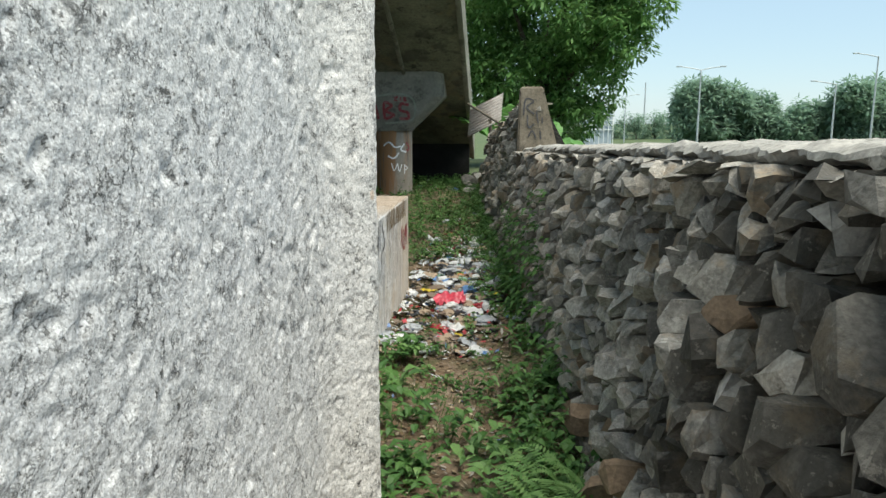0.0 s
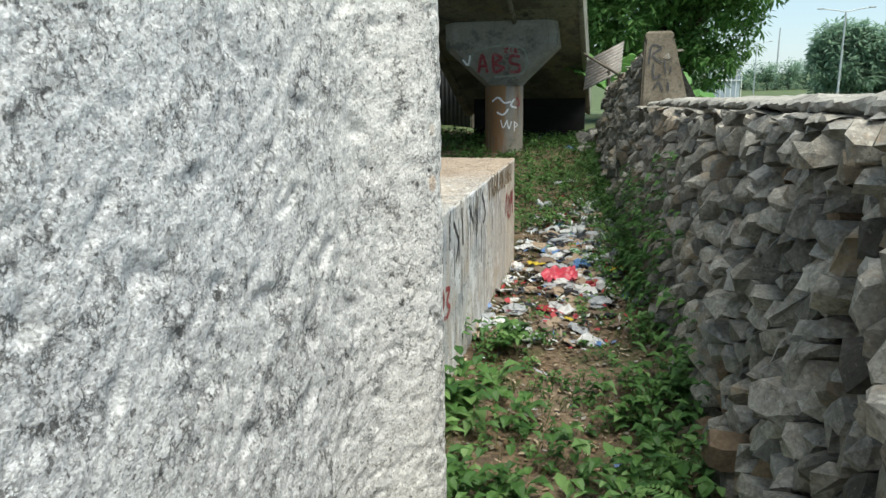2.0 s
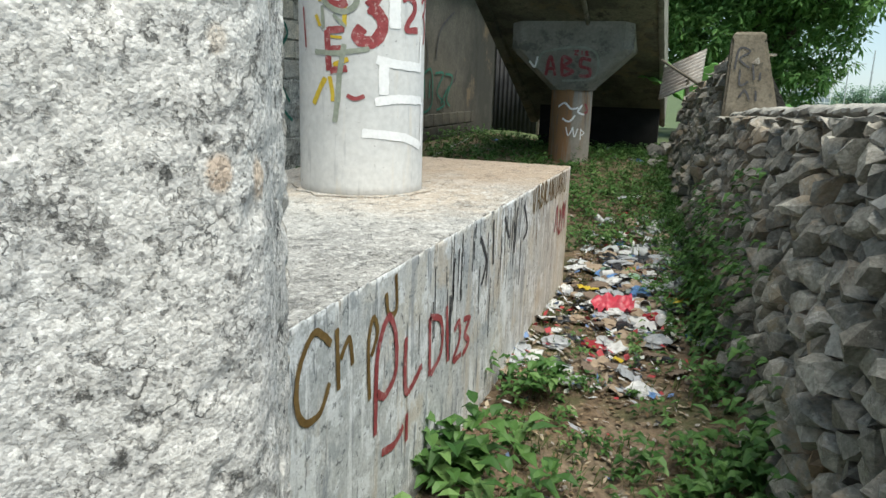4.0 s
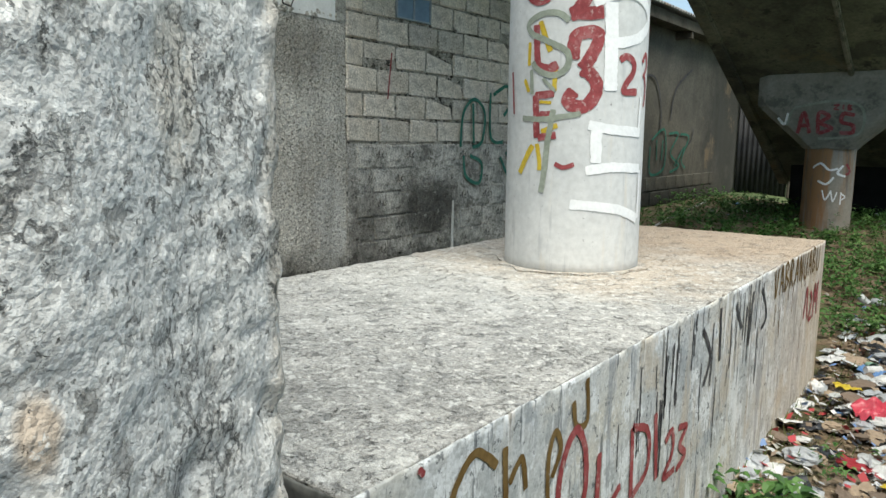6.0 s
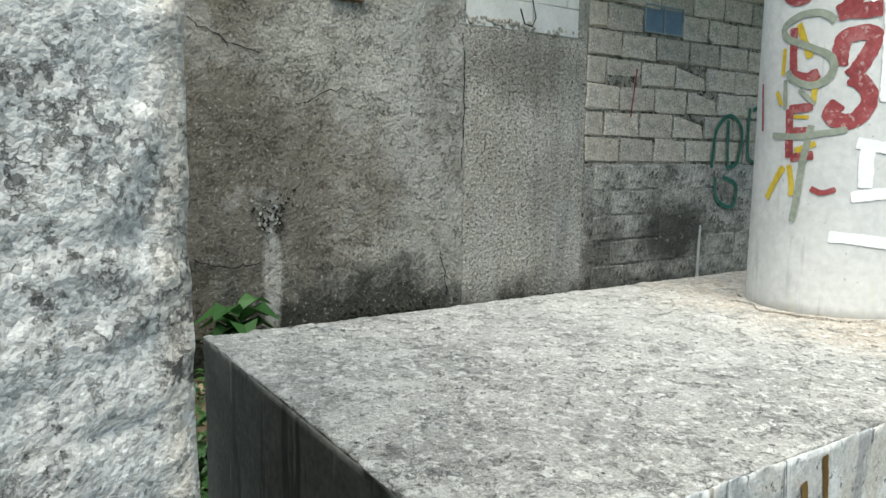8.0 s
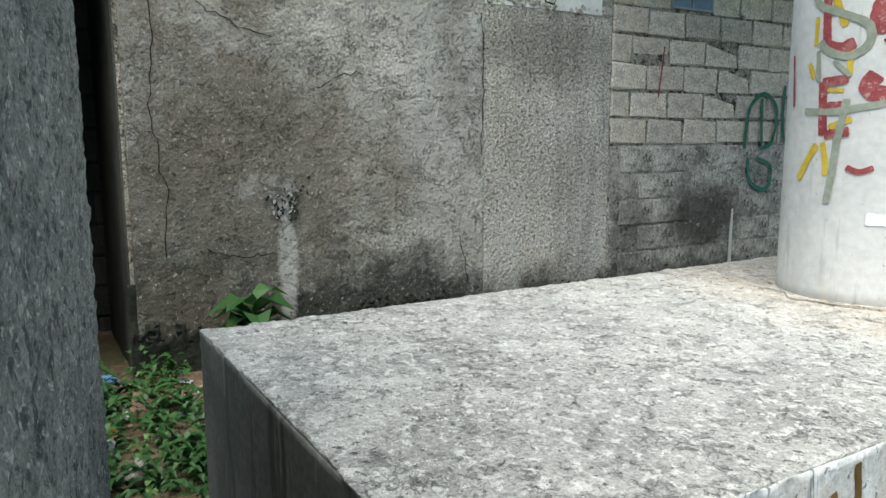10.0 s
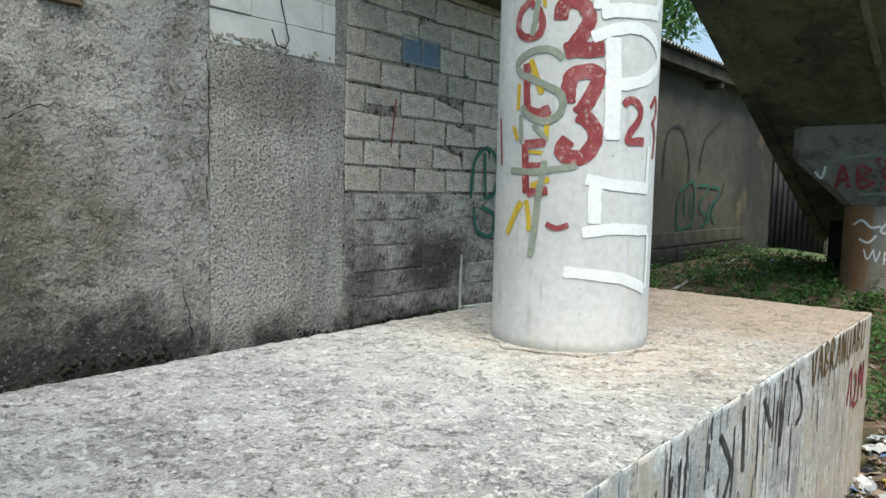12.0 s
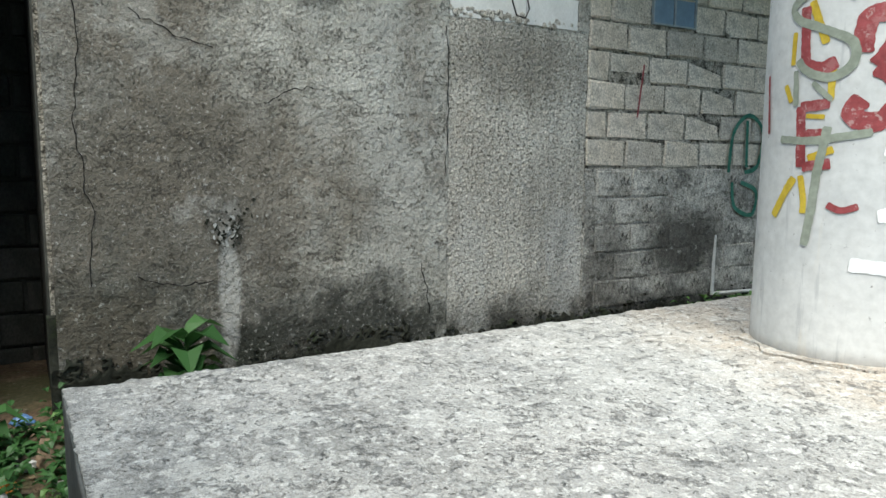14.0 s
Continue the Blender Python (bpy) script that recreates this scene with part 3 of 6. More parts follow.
# ---- rough concrete pier beside the path ----
def make_pier():
    pier = thing("concrete_pier", (-0.6, 1.8, -0.1), "pale grey rough-cast concrete pier with rust stains and chipped edge", "pier")
    a, b, c, d = (0.098, 2.836), (-1.3, 3.02), (-1.4, 0.2), (-0.005, 0.05)
    top = 2.3

    def amp(p, u, v):
        h = 0.0008 * turb((p.x, p.y, p.z), 9, 2) + 0.0012 * turb((p.x, p.y + 9, p.z), 26, 3) + 0.0018 * turb((p.x + 4, p.y, p.z), 70, 2) + 0.0007 * noise.noise(p * 130)
        h -= 0.016 * max(0, noise.noise(p * 30 + Vector((7, 0, 2))) - 0.3) + 0.005 * max(0, 0.12 - abs(noise.noise(p * 22))) * max(0, noise.noise(p * 7) + 0.2) / 0.12
        h += 0.078 * math.exp(-((p.y - 2.66) / 0.1) ** 2)
        e = (1 - u) * 2.8
        if e < 0.05:
            h -= 0.014 * (1 - e / 0.05) ** 2 + (0.008 * max(0, noise.noise(p * 24)) + 0.006 * noise.noise(p * 75)) * (1 - e / 0.05)
        return h

    core = [(a[0] - 0.046, a[1] - 0.018), (b[0], b[1] - 0.02), c, (d[0] - 0.034, d[1])]
    part("core", prism(core, -0.1, 3.8), M_PIER, pier)
    part("upper_block", prism([a, b, c, d], top, 3.8, 0.02), M_PIER, pier)
    along = (a[0] - d[0], a[1] - d[1], 0)
    v, f = rough_panel((d[0], d[1], -0.1), along, (0, 0, top + 0.1), 640, 520, (-0.05, 0.0, 0), amp)
    part_raw("rough_face", v, f, M_PIER, pier, "pale grey rough-cast face with pits and rust marks", True)

    def amp2(p, u, v):
        return 0.005 * turb(p, 30, 3) + 0.004 * noise.noise(p * 90)

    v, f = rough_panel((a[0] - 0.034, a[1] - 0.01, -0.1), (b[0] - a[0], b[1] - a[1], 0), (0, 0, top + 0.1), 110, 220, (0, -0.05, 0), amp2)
    part_raw("end_face", v, f, M_PIER_END, pier, "pebbly end face, its shade put into the grey", True)
    return pier


make_pier()


# ---- paint strokes ----
def ribbon(points, width, place, lift=0.003, step=0.006, ragged=0.2, seed=1):
    """A brushed stroke through points (u, v), laid on a surface by place(u, v, lift)."""
    rng = random.Random(seed)
    pts = [Vector((*p, 0)) for p in points]
    path = []
    n = len(pts)
    for i in range(n - 1):
        p0, p1, p2, p3 = pts[max(i - 1, 0)], pts[i], pts[i + 1], pts[min(i + 2, n - 1)]
        k = max(2, int((p2 - p1).length / step))
        for j in range(k):
            t = j / k
            path.append(0.5 * ((2 * p1) + (p2 - p0) * t + (2 * p0 - 5 * p1 + 4 * p2 - p3) * t * t + (3 * p1 - p0 - 3 * p2 + p3) * t ** 3))
    path.append(pts[-1])
    verts, faces = [], []
    jl = jr = 0.0
    for i, p in enumerate(path):
        d = (path[min(i + 1, len(path) - 1)] - path[max(i - 1, 0)])
        d = d.normalized() if d.length > 1e-9 else Vector((1, 0, 0))
        s = Vector((-d.y, d.x, 0))
        e = min(i, len(path) - 1 - i)
        w = width / 2 * (0.75 if e == 0 else 1.0)
        jl, jr = 0.6 * jl + 0.5 * rng.uniform(-ragged, ragged), 0.6 * jr + 0.5 * rng.uniform(-ragged, ragged)
        l, r = w * (1 + jl), w * (1 + jr)
        for q in (p + s * l, p + s * l * 0.33, p - s * r * 0.33, p - s * r):
            verts.append(place(q.x, q.y, lift))
        if i:
            b = 4 * i
            for k in range(3):
                faces.append((b - 4 + k, b - 3 + k, b + 1 + k, b + k))
    return verts, faces


def graffito(name, strokes, width, place, material, parent, label, lift=0.003, seed=1, ragged=0.2):
    """Strokes of one mark, joined into one mesh under the thing that they are painted on."""
    verts, faces = [], []
    for k, s in enumerate(strokes):
        v, f = ribbon(s, width, place, lift + 0.0004 * k, seed=seed + k, ragged=ragged)
        faces += [tuple(i + len(verts) for i in q) for q in f]
        verts += v
    return part_raw(name, verts, faces, material, parent, label)


# ---- plinth and column ----
PX0, PX1, PY0, PY1, PZ = -1.81, -0.346, 3.31, 7.17, 0.82


def rounded_block(lo, hi, r, counts, push):
    """A block with rounded edges as one closed grid; push moves a point along its outward way."""
    lo, hi = Vector(lo), Vector(hi)
    ids, verts, faces, tags = {}, [], [], []

    def cuts(a, b, n):
        return [a, a + r * 0.4, a + r] + [a + r + (b - a - 2 * r) * k / n for k in range(1, n)] + [b - r, b - r * 0.4, b]

    g = [cuts(lo[i], hi[i], counts[i]) for i in range(3)]

    def vid(p):
        key = tuple(round(c, 5) for c in p)
        if key not in ids:
            q = Vector([min(max(p[i], lo[i] + r), hi[i] - r) for i in range(3)])
            d = p - q
            d = d.normalized() if d.length > 1e-6 else Vector((0, 0, 1))
            s = q + d * r
            ids[key] = len(verts)
            verts.append(s + d * push(s, d))
        return ids[key]

    for ax in range(3):
        u, w = (ax + 1) % 3, (ax + 2) % 3
        for side in (0, 1):
            for i in range(len(g[u]) - 1):
                for j in range(len(g[w]) - 1):
                    quad = []
                    for a, b in ((i, j), (i + 1, j), (i + 1, j + 1), (i, j + 1)):
                        p = Vector((0, 0, 0))
                        p[ax], p[u], p[w] = (lo, hi)[side][ax], g[u][a], g[w][b]
                        quad.append(vid(p))
                    faces.append(quad if side else quad[::-1])
                    tags.append(2 * ax + side)
    return verts, faces, tags


def make_plinth():
    pl = thing("concrete_plinth", ((PX0 + PX1) / 2, (PY0 + PY1) / 2, -0.15), "weathered concrete plinth with graffiti and black streaks", "plinth")

    def push(p, d):
        edge = 1 - max(abs(d.x), abs(d.y), abs(d.z))
        h = 0.0035 * turb(p, 14, 4) * (1.0 if d.z > 0.5 else 0.5) + (0.003 * noise.noise(p * 60) if d.z > 0.5 else 0)
        return h - edge * (0.01 + 0.07 * max(0, noise.noise(p * 8)) + 0.05 * noise.noise(p * 25))

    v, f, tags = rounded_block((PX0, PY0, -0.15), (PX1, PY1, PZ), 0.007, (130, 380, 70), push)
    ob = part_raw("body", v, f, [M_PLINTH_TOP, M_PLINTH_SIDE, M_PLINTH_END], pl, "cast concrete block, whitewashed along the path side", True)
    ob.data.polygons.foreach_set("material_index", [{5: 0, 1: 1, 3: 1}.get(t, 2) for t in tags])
    return pl


plinth = make_plinth()
CX, CY, CR = -1.11, 5.5, 0.297


def drum(cx, cy, r, z0, z1, sides=64, rows=60, rag=0.0):
    verts, faces = [], []
    for j in range(rows + 1):
        z = z0 + (z1 - z0) * j / rows
        for i in range(sides):
            q = 2 * math.pi * i / sides
            rr = r + 0.0015 * noise.noise(Vector((math.cos(q) * 2, math.sin(q) * 2, z * 3))) + rag * noise.noise(Vector((math.cos(q) * 3, math.sin(q) * 3, z * 5)))
            verts.append((cx + rr * math.cos(q), cy + rr * math.sin(q), z))
    for j in range(rows):
        for i in range(sides):
            k = (i + 1) % sides
            faces.append((j * sides + i, j * sides + k, (j + 1) * sides + k, (j + 1) * sides + i))
    faces.append(tuple(range(sides))[::-1])
    faces.append(tuple(rows * sides + i for i in range(sides)))
    return verts, faces


SLOPE = 0.45


def capital(cx, cy, z0, z1, z2, r, hw, hd):
    """A flared head: octagonal foot, widening to a square-ended block."""
    bm = bmesh.new()
    rings = []
    for z, sx, sy, c in ((z0, r * 1.02, r * 1.02, 0.41), (z0 + 0.03, r * 1.06, r * 1.06, 0.41), (z1, hw, hd, 0.16), (z2, hw, hd, 0.16)):
        k = c
        pts = [(1, -1 + k), (1, 1 - k), (1 - k, 1), (-1 + k, 1), (-1, 1 - k), (-1, -1 + k), (-1 + k, -1), (1 - k, -1)]
        # the head's top follows the slope of the stair above
        rings.append([bm.verts.new((cx + sx * px, cy + sy * py, z - (SLOPE * sy * py if z == z2 else 0))) for px, py in pts])
    for u, v in zip(rings, rings[1:]):
        for i in range(8):
            bm.faces.new((u[i], u[(i + 1) % 8], v[(i + 1) % 8], v[i]))
    bm.faces.new(rings[0][::-1]), bm.faces.new(rings[-1])
    bmesh.ops.bevel(bm, geom=bm.edges[:], offset=0.012, segments=2, affect="EDGES")
    return bm


def slab_z(y):
    return 2.15 - SLOPE * (y - 13)


def make_column(name, cx, cy, r, z0, mat, label, far):
    top = slab_z(cy) - 0.76
    col = thing(name, (cx, cy, z0), label, "column")
    v, f = drum(cx, cy, r, z0, top + 0.02)
    part_raw("shaft", v, f, mat, col, "", True)
    part("capital", capital(cx, cy, top, top + 0.56, slab_z(cy) + 0.06, r, 0.86, 0.42), M_CAPITAL, col, "flared grey concrete head")
    return col


column = make_column("bridge_column", CX, CY, CR, PZ - 0.02, M_COLUMN, "round pale concrete column covered in painted graffiti", False)
column_far = make_column("bridge_column", -1.36, 13.2, 0.3, 0.1, M_COLUMN_FAR, "round brown-stained concrete column under the stair slab", True)
v, f = drum(CX, CY, CR + 0.03, PZ - 0.02, PZ + 0.009, 96, 2, 0.05)
part_raw("collar", v, f, M_PLINTH_TOP, column, "cracked mortar collar")


# ---- stair slab overhead ----
def make_slab():
    st = thing("stair_slab", (-1.34, 13.2, slab_z(13.2)), "dark concrete underside of a sloping footbridge stair", "bridge stair")

    def wedge(x0, x1, off, thick, y0, y1):
        bm = bmesh.new()
        q = [bm.verts.new((x, y, slab_z(y) + off + h)) for x in (x0, x1) for y in (y0, y1) for h in (0, thick)]
        for i in ((0, 2, 3, 1), (4, 5, 7, 6), (0, 1, 5, 4), (2, 6, 7, 3), (0, 4, 6, 2), (1, 3, 7, 5)):
            bm.faces.new([q[k] for k in i])
        bmesh.ops.recalc_face_normals(bm, faces=bm.faces[:])
        bmesh.ops.bevel(bm, geom=bm.edges[:], offset=0.015, segments=2, affect="EDGES")
        return bm

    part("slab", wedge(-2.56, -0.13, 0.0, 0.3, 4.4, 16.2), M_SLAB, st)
    part("edge_beam", wedge(-2.62, -2.46, -0.05, 0.6, 4.4, 16.2), M_SLAB, st)
    part("edge_beam", wedge(-0.2, -0.12, -0.03, 0.6, 4.4, 16.2), M_CAPITAL, st)
    part("rib", wedge(-1.17, -1.11, -0.06, 0.08, 4.4, 13.6), M_CAPITAL, st, "paler drain strip")
    # near-black wall put in to stand for the deep shade under the stair
    part("foot_wall", box(-2.3, 15.5, 0.1, -0.2, 15.7, 1.05), M_DARK, st, "added black wall standing for shade at the stair foot")
    return st


make_slab()

# ---- house wall ----
WX = -3.72


def wall_panel(name, y0, y1, z0, z1, mat, parent, amp, nu, nv, out=0.0, depth=0.05, label=""):
    v, f = rough_panel((WX + out, y1, z0), (0, y0 - y1, 0), (0, 0, z1 - z0), nu, nv, (-depth, 0, 0), amp)
    return part_raw(name, v, [q[::-1] for q in f], mat, parent, label, True)


house = thing("house", (-4.3, 7.0, 0.0), "low house of cracked stucco and bare blocks, metal roof", "house")
part("core_wall", box(WX - 0.22, 3.35, -0.1, WX - 0.05, 18.0, 3.08), M_MORTAR, house)
part("end_wall", box(-5.0, 3.34, -0.1, WX - 0.055, 3.52, 3.08), M_DARKBLOCK, house)
wall_panel("stucco", 3.37, 5.565, 0.0, 3.04, M_STUCCO, house, lambda p, u, v: 0.004 * turb(p, 3, 3) + 0.002 * turb(p, 13, 3) + 0.004 * turb(p, 45, 3), 280, 380, 0.0, 0.06, "rough cracked grey stucco")
wall_panel("pebbledash", 5.565, 6.69, 0.0, 2.29, M_DASH, house, lambda p, u, v: 0.0055 * turb(p, 55, 2), 160, 300, -0.012, 0.04, "dark pebbledash render patch")
wall_panel("render", 6.69, 9.6, 0.0, 1.33, M_DAMP, house, lambda p, u, v: 0.004 * turb(p, 9, 4) + 0.005 * turb(p, 40, 3), 320, 150, -0.004, 0.045, "blackened lower render")
wall_panel("far_render", 9.6, 18.0, 0.0, 3.08, M_FARWALL, house, lambda p, u, v: 0.006 * turb(p, 3, 3), 160, 60, -0.01, 0.04, "grey plaster with brown stains")


# ---- marks on the column ----
def on_column(u, v, lift):
    q = u / 0.29 - radians(60)
    r = CR + 0.0016 + 0.35 * lift
    return Vector((CX + r * math.cos(q), CY + r * math.sin(q), v))


red_numerals = [
    (0.048, [(-0.063, 1.967), (-0.057, 2.01), (-0.022, 2.027), (0.011, 2.012), (0.03, 1.974), (0.013, 1.927), (-0.018, 1.88), (-0.046, 1.865)]),
    (0.052, [(-0.042, 1.865), (0.019, 1.866), (0.083, 1.872)]),
    (0.05, [(-0.032, 1.69), (-0.021, 1.775), (0.011, 1.792), (0.067, 1.786), (0.05, 1.719), (0.006, 1.652)]),
    (0.052, [(0.006, 1.652), (0.052, 1.618), (0.065, 1.567), (0.037, 1.515), (-0.009, 1.503), (-0.046, 1.527), (-0.02, 1.566)]),
    (0.028, [(0.161, 1.69), (0.196, 1.708), (0.238, 1.682), (0.233, 1.642), (0.199, 1.602), (0.188, 1.568), (0.266, 1.57)]),
    (0.019, [(0.302, 1.691), (0.337, 1.727), (0.357, 1.683), (0.316, 1.633)]),
    (0.017, [(0.333, 1.638), (0.352, 1.581), (0.337, 1.514)]),
]
red_letters = [
    (0.022, [(-0.303, 2.27), (-0.309, 2.123)]),
    (0.032, [(-0.309, 2.134), (-0.235, 2.142)]),
    (0.017, [(-0.192, 2.241), (-0.187, 2.103)]),
    (0.026, [(-0.18, 2.041), (-0.145, 2.013), (-0.126, 1.962), (-0.142, 1.925), (-0.189, 1.921), (-0.228, 1.956), (-0.219, 2.014), (-0.18, 2.041)]),
    (0.03, [(-0.184, 1.832), (-0.176, 1.665)]),
    (0.037, [(-0.174, 1.671), (-0.129, 1.655), (-0.088, 1.671)]),
    (0.03, [(-0.18, 1.553), (-0.17, 1.38)]),
    (0.03, [(-0.182, 1.551), (-0.099, 1.556)]),
    (0.026, [(-0.161, 1.474), (-0.103, 1.475)]),
    (0.03, [(-0.165, 1.38), (-0.087, 1.392)]),
    (0.013, [(-0.334, 1.655), (-0.311, 1.479)]),
    (0.019, [(-0.088, 1.276), (-0.053, 1.262), (-0.012, 1.275)]),
    (0.03, [(0.084, 2.212), (0.138, 2.215), (0.156, 2.172)]),
    (0.037, [(0.189, 2.231), (0.199, 2.179), (0.246, 2.192), (0.303, 2.172), (0.399, 2.163)]),
    (0.011, [(0.386, 1.849), (0.422, 1.782)]),
]
white_strokes = [
    (0.052, [(0.048, 2.216), (0.058, 2.107), (0.069, 2.003)]),
    (0.048, [(0.069, 1.994), (0.162, 2.005), (0.324, 2.018)]),
    (0.035, [(0.324, 2.028), (0.341, 2.116), (0.234, 2.12), (0.128, 2.112)]),
    (0.056, [(0.114, 1.911), (0.124, 1.569)]),
    (0.041, [(0.041, 1.908), (0.121, 1.937), (0.213, 1.95), (0.301, 1.925), (0.352, 1.864), (0.276, 1.793), (0.194, 1.765), (0.131, 1.755)]),
    (0.017, [(0.302, 1.554), (0.293, 1.419)]),
    (0.039, [(0.039, 1.433), (0.136, 1.416), (0.307, 1.405)]),
    (0.045, [(0.073, 1.425), (0.073, 1.281)]),
    (0.039, [(0.034, 1.248), (0.141, 1.263), (0.318, 1.258)]),
    (0.019, [(0.324, 1.248), (0.323, 1.046)]),
    (0.039, [(-0.023, 1.112), (0.085, 1.103), (0.193, 1.087), (0.313, 1.044)]),
]
yellow_strokes = [
    (0.024, [(-0.189, 1.349), (-0.222, 1.298), (-0.258, 1.231)]),
    (0.019, [(-0.169, 1.356), (-0.156, 1.292), (-0.154, 1.247)]),
    (0.022, [(-0.167, 1.844), (-0.138, 1.77), (-0.12, 1.723)]),
    (0.015, [(-0.216, 1.766), (-0.218, 1.673)]),
    (0.022, [(-0.17, 2.1), (-0.186, 2.048)]),
    (0.013, [(-0.131, 2.136), (-0.119, 2.016)]),
    (0.022, [(-0.082, 1.431), (-0.15, 1.404)]),
    (0.019, [(-0.098, 1.652), (-0.099, 1.566)]),
    (0.013, [(-0.163, 1.525), (-0.11, 1.521)]),
    (0.017, [(-0.24, 1.618), (-0.215, 1.568)]),
]
grey_strokes = [
    (0.024, [(-0.1, 1.494), (-0.121, 1.362), (-0.132, 1.244), (-0.143, 1.155)]),
    (0.022, [(-0.247, 1.462), (-0.145, 1.455), (-0.073, 1.464), (0.008, 1.477)]),
    (0.024, [(-0.049, 1.839), (-0.093, 1.871), (-0.168, 1.87), (-0.224, 1.837), (-0.203, 1.799), (-0.121, 1.759), (-0.057, 1.724), (-0.045, 1.68), (-0.068, 1.642), (-0.117, 1.63), (-0.173, 1.655), (-0.199, 1.686)]),
    (0.026, [(-0.184, 2.233), (-0.149, 2.168), (-0.103, 2.224)]),
    (0.022, [(-0.149, 2.168), (-0.14, 2.08), (-0.153, 1.985), (-0.165, 1.924)]),
    (0.017, [(-0.204, 1.656), (-0.198, 1.557)]),
    (0.015, [(-0.149, 1.619), (-0.095, 1.566)]),
]
for lift, rows, paint, words in ((0.001, yellow_strokes, M_YELLOW, "yellow brushed stroke"), (0.002, red_numerals, M_RED, "dark red brushed numeral"), (0.0025, red_letters, M_RED, "dark red brushed letter"),
                                 (0.0035, white_strokes, M_WHITE, "white brushed letter stroke"), (0.0045, grey_strokes, M_GREY_PAINT, "grey-green sprayed stroke")):
    for k, (wide, s) in enumerate(rows):
        graffito("painted_mark", [s], wide, on_column, paint, column, words, lift + 0.00012 * k, 40 * len(rows) + k, 0.16)


# ---- marks on the plinth's side ----
def on_plinth(u, v, lift):
    k = 0.966
    return Vector((PX1 + 0.0015 + 0.5 * lift, 2.395 + (u - 2.395) * k, 1.35 + (v - 1.35) * k))


side_red = [
    [(3.42, 0.6), (3.47, 0.7), (3.5, 0.6)], [(3.535, 0.71), (3.56, 0.56)], [(3.5, 0.52), (3.56, 0.53)], [(3.525, 0.775), (3.535, 0.785)],
    [(4.05, 0.32), (4.06, 0.56), (4.13, 0.66), (4.19, 0.6), (4.2, 0.47), (4.12, 0.42), (4.06, 0.45)],
    [(4.28, 0.55), (4.29, 0.36), (4.43, 0.4)], [(4.5, 0.55), (4.51, 0.33)], [(4.5, 0.55), (4.62, 0.5), (4.63, 0.38), (4.52, 0.33)],
    [(4.68, 0.54), (4.71, 0.31)], [(4.78, 0.41), (4.84, 0.43), (4.85, 0.35), (4.78, 0.29), (4.88, 0.28)],
    [(4.9, 0.42), (4.98, 0.4), (4.92, 0.35), (4.98, 0.3), (4.9, 0.27)], [(4.1, 0.24), (4.2, 0.22), (4.27, 0.25)], [(4.3, 0.28), (4.3, 0.18)],
    [(6.84, 0.42), (6.89, 0.58), (6.94, 0.4)], [(6.98, 0.55), (7.04, 0.5), (6.99, 0.39), (7.06, 0.39)], [(7.1, 0.38), (7.11, 0.57), (7.15, 0.47), (7.19, 0.57), (7.2, 0.38)],
]
side_brown = [
    [(3.78, 0.7), (3.7, 0.755), (3.63, 0.7), (3.61, 0.62), (3.64, 0.55), (3.72, 0.54), (3.77, 0.6)], [(3.81, 0.73), (3.82, 0.56)],
    [(3.83, 0.64), (3.88, 0.68), (3.9, 0.6)], [(4.01, 0.45), (4.0, 0.62), (4.03, 0.69), (4.06, 0.64), (4.02, 0.58)], [(4.12, 0.74), (4.14, 0.67), (4.2, 0.67), (4.19, 0.78)],
]
side_black = [
    [(5.1, 0.72), (5.2, 0.6), (5.14, 0.5)], [(5.3, 0.76), (5.32, 0.55)], [(5.5, 0.74), (5.6, 0.62)], [(5.75, 0.75), (5.72, 0.52)], [(5.9, 0.74), (6.0, 0.6), (5.92, 0.55)],
]
for k, s in enumerate(side_red):
    graffito("painted_mark", [s], 0.026, on_plinth, M_RED, plinth, "dark red brushed letter", 0.004, 200 + k)
for k, s in enumerate(side_brown):
    graffito("painted_mark", [s], 0.02, on_plinth, M_BROWN_PAINT, plinth, "ochre-brown brushed letter", 0.003, 230 + k)
for k, s in enumerate(side_black):
    graffito("painted_mark", [s], 0.022, on_plinth, M_BLACK_PAINT, plinth, "dark brushed letter", 0.003, 260 + k)
# a row of brown capitals along the top, with runs below
letter = {"V": [[(0, 1), (0.4, 0), (0.8, 1)]], "A": [[(0, 0), (0.4, 1), (0.8, 0)], [(0.2, 0.4), (0.6, 0.4)]], "U": [[(0, 1), (0.05, 0.1), (0.7, 0.1), (0.75, 1)]],
          "B": [[(0, 0), (0, 1), (0.6, 0.85), (0.1, 0.55), (0.7, 0.3), (0, 0)]], "R": [[(0, 0), (0, 1), (0.6, 0.8), (0.1, 0.5), (0.7, 0)]], "N": [[(0, 0), (0, 1), (0.7, 0), (0.7, 1)]]}
for k, ch in enumerate("VABRANUABU"):
    for i, s in enumerate(letter[ch]):
        y0 = 6.12 + 0.108 * k
        graffito("painted_mark", [[(y0 + 0.085 * a, 0.655 + 0.135 * b) for a, b in s]], 0.016, on_plinth, M_BROWN_PAINT, plinth, "dark brown brushed capital", 0.003, 280 + 3 * k + i)
rng_d = random.Random(17)
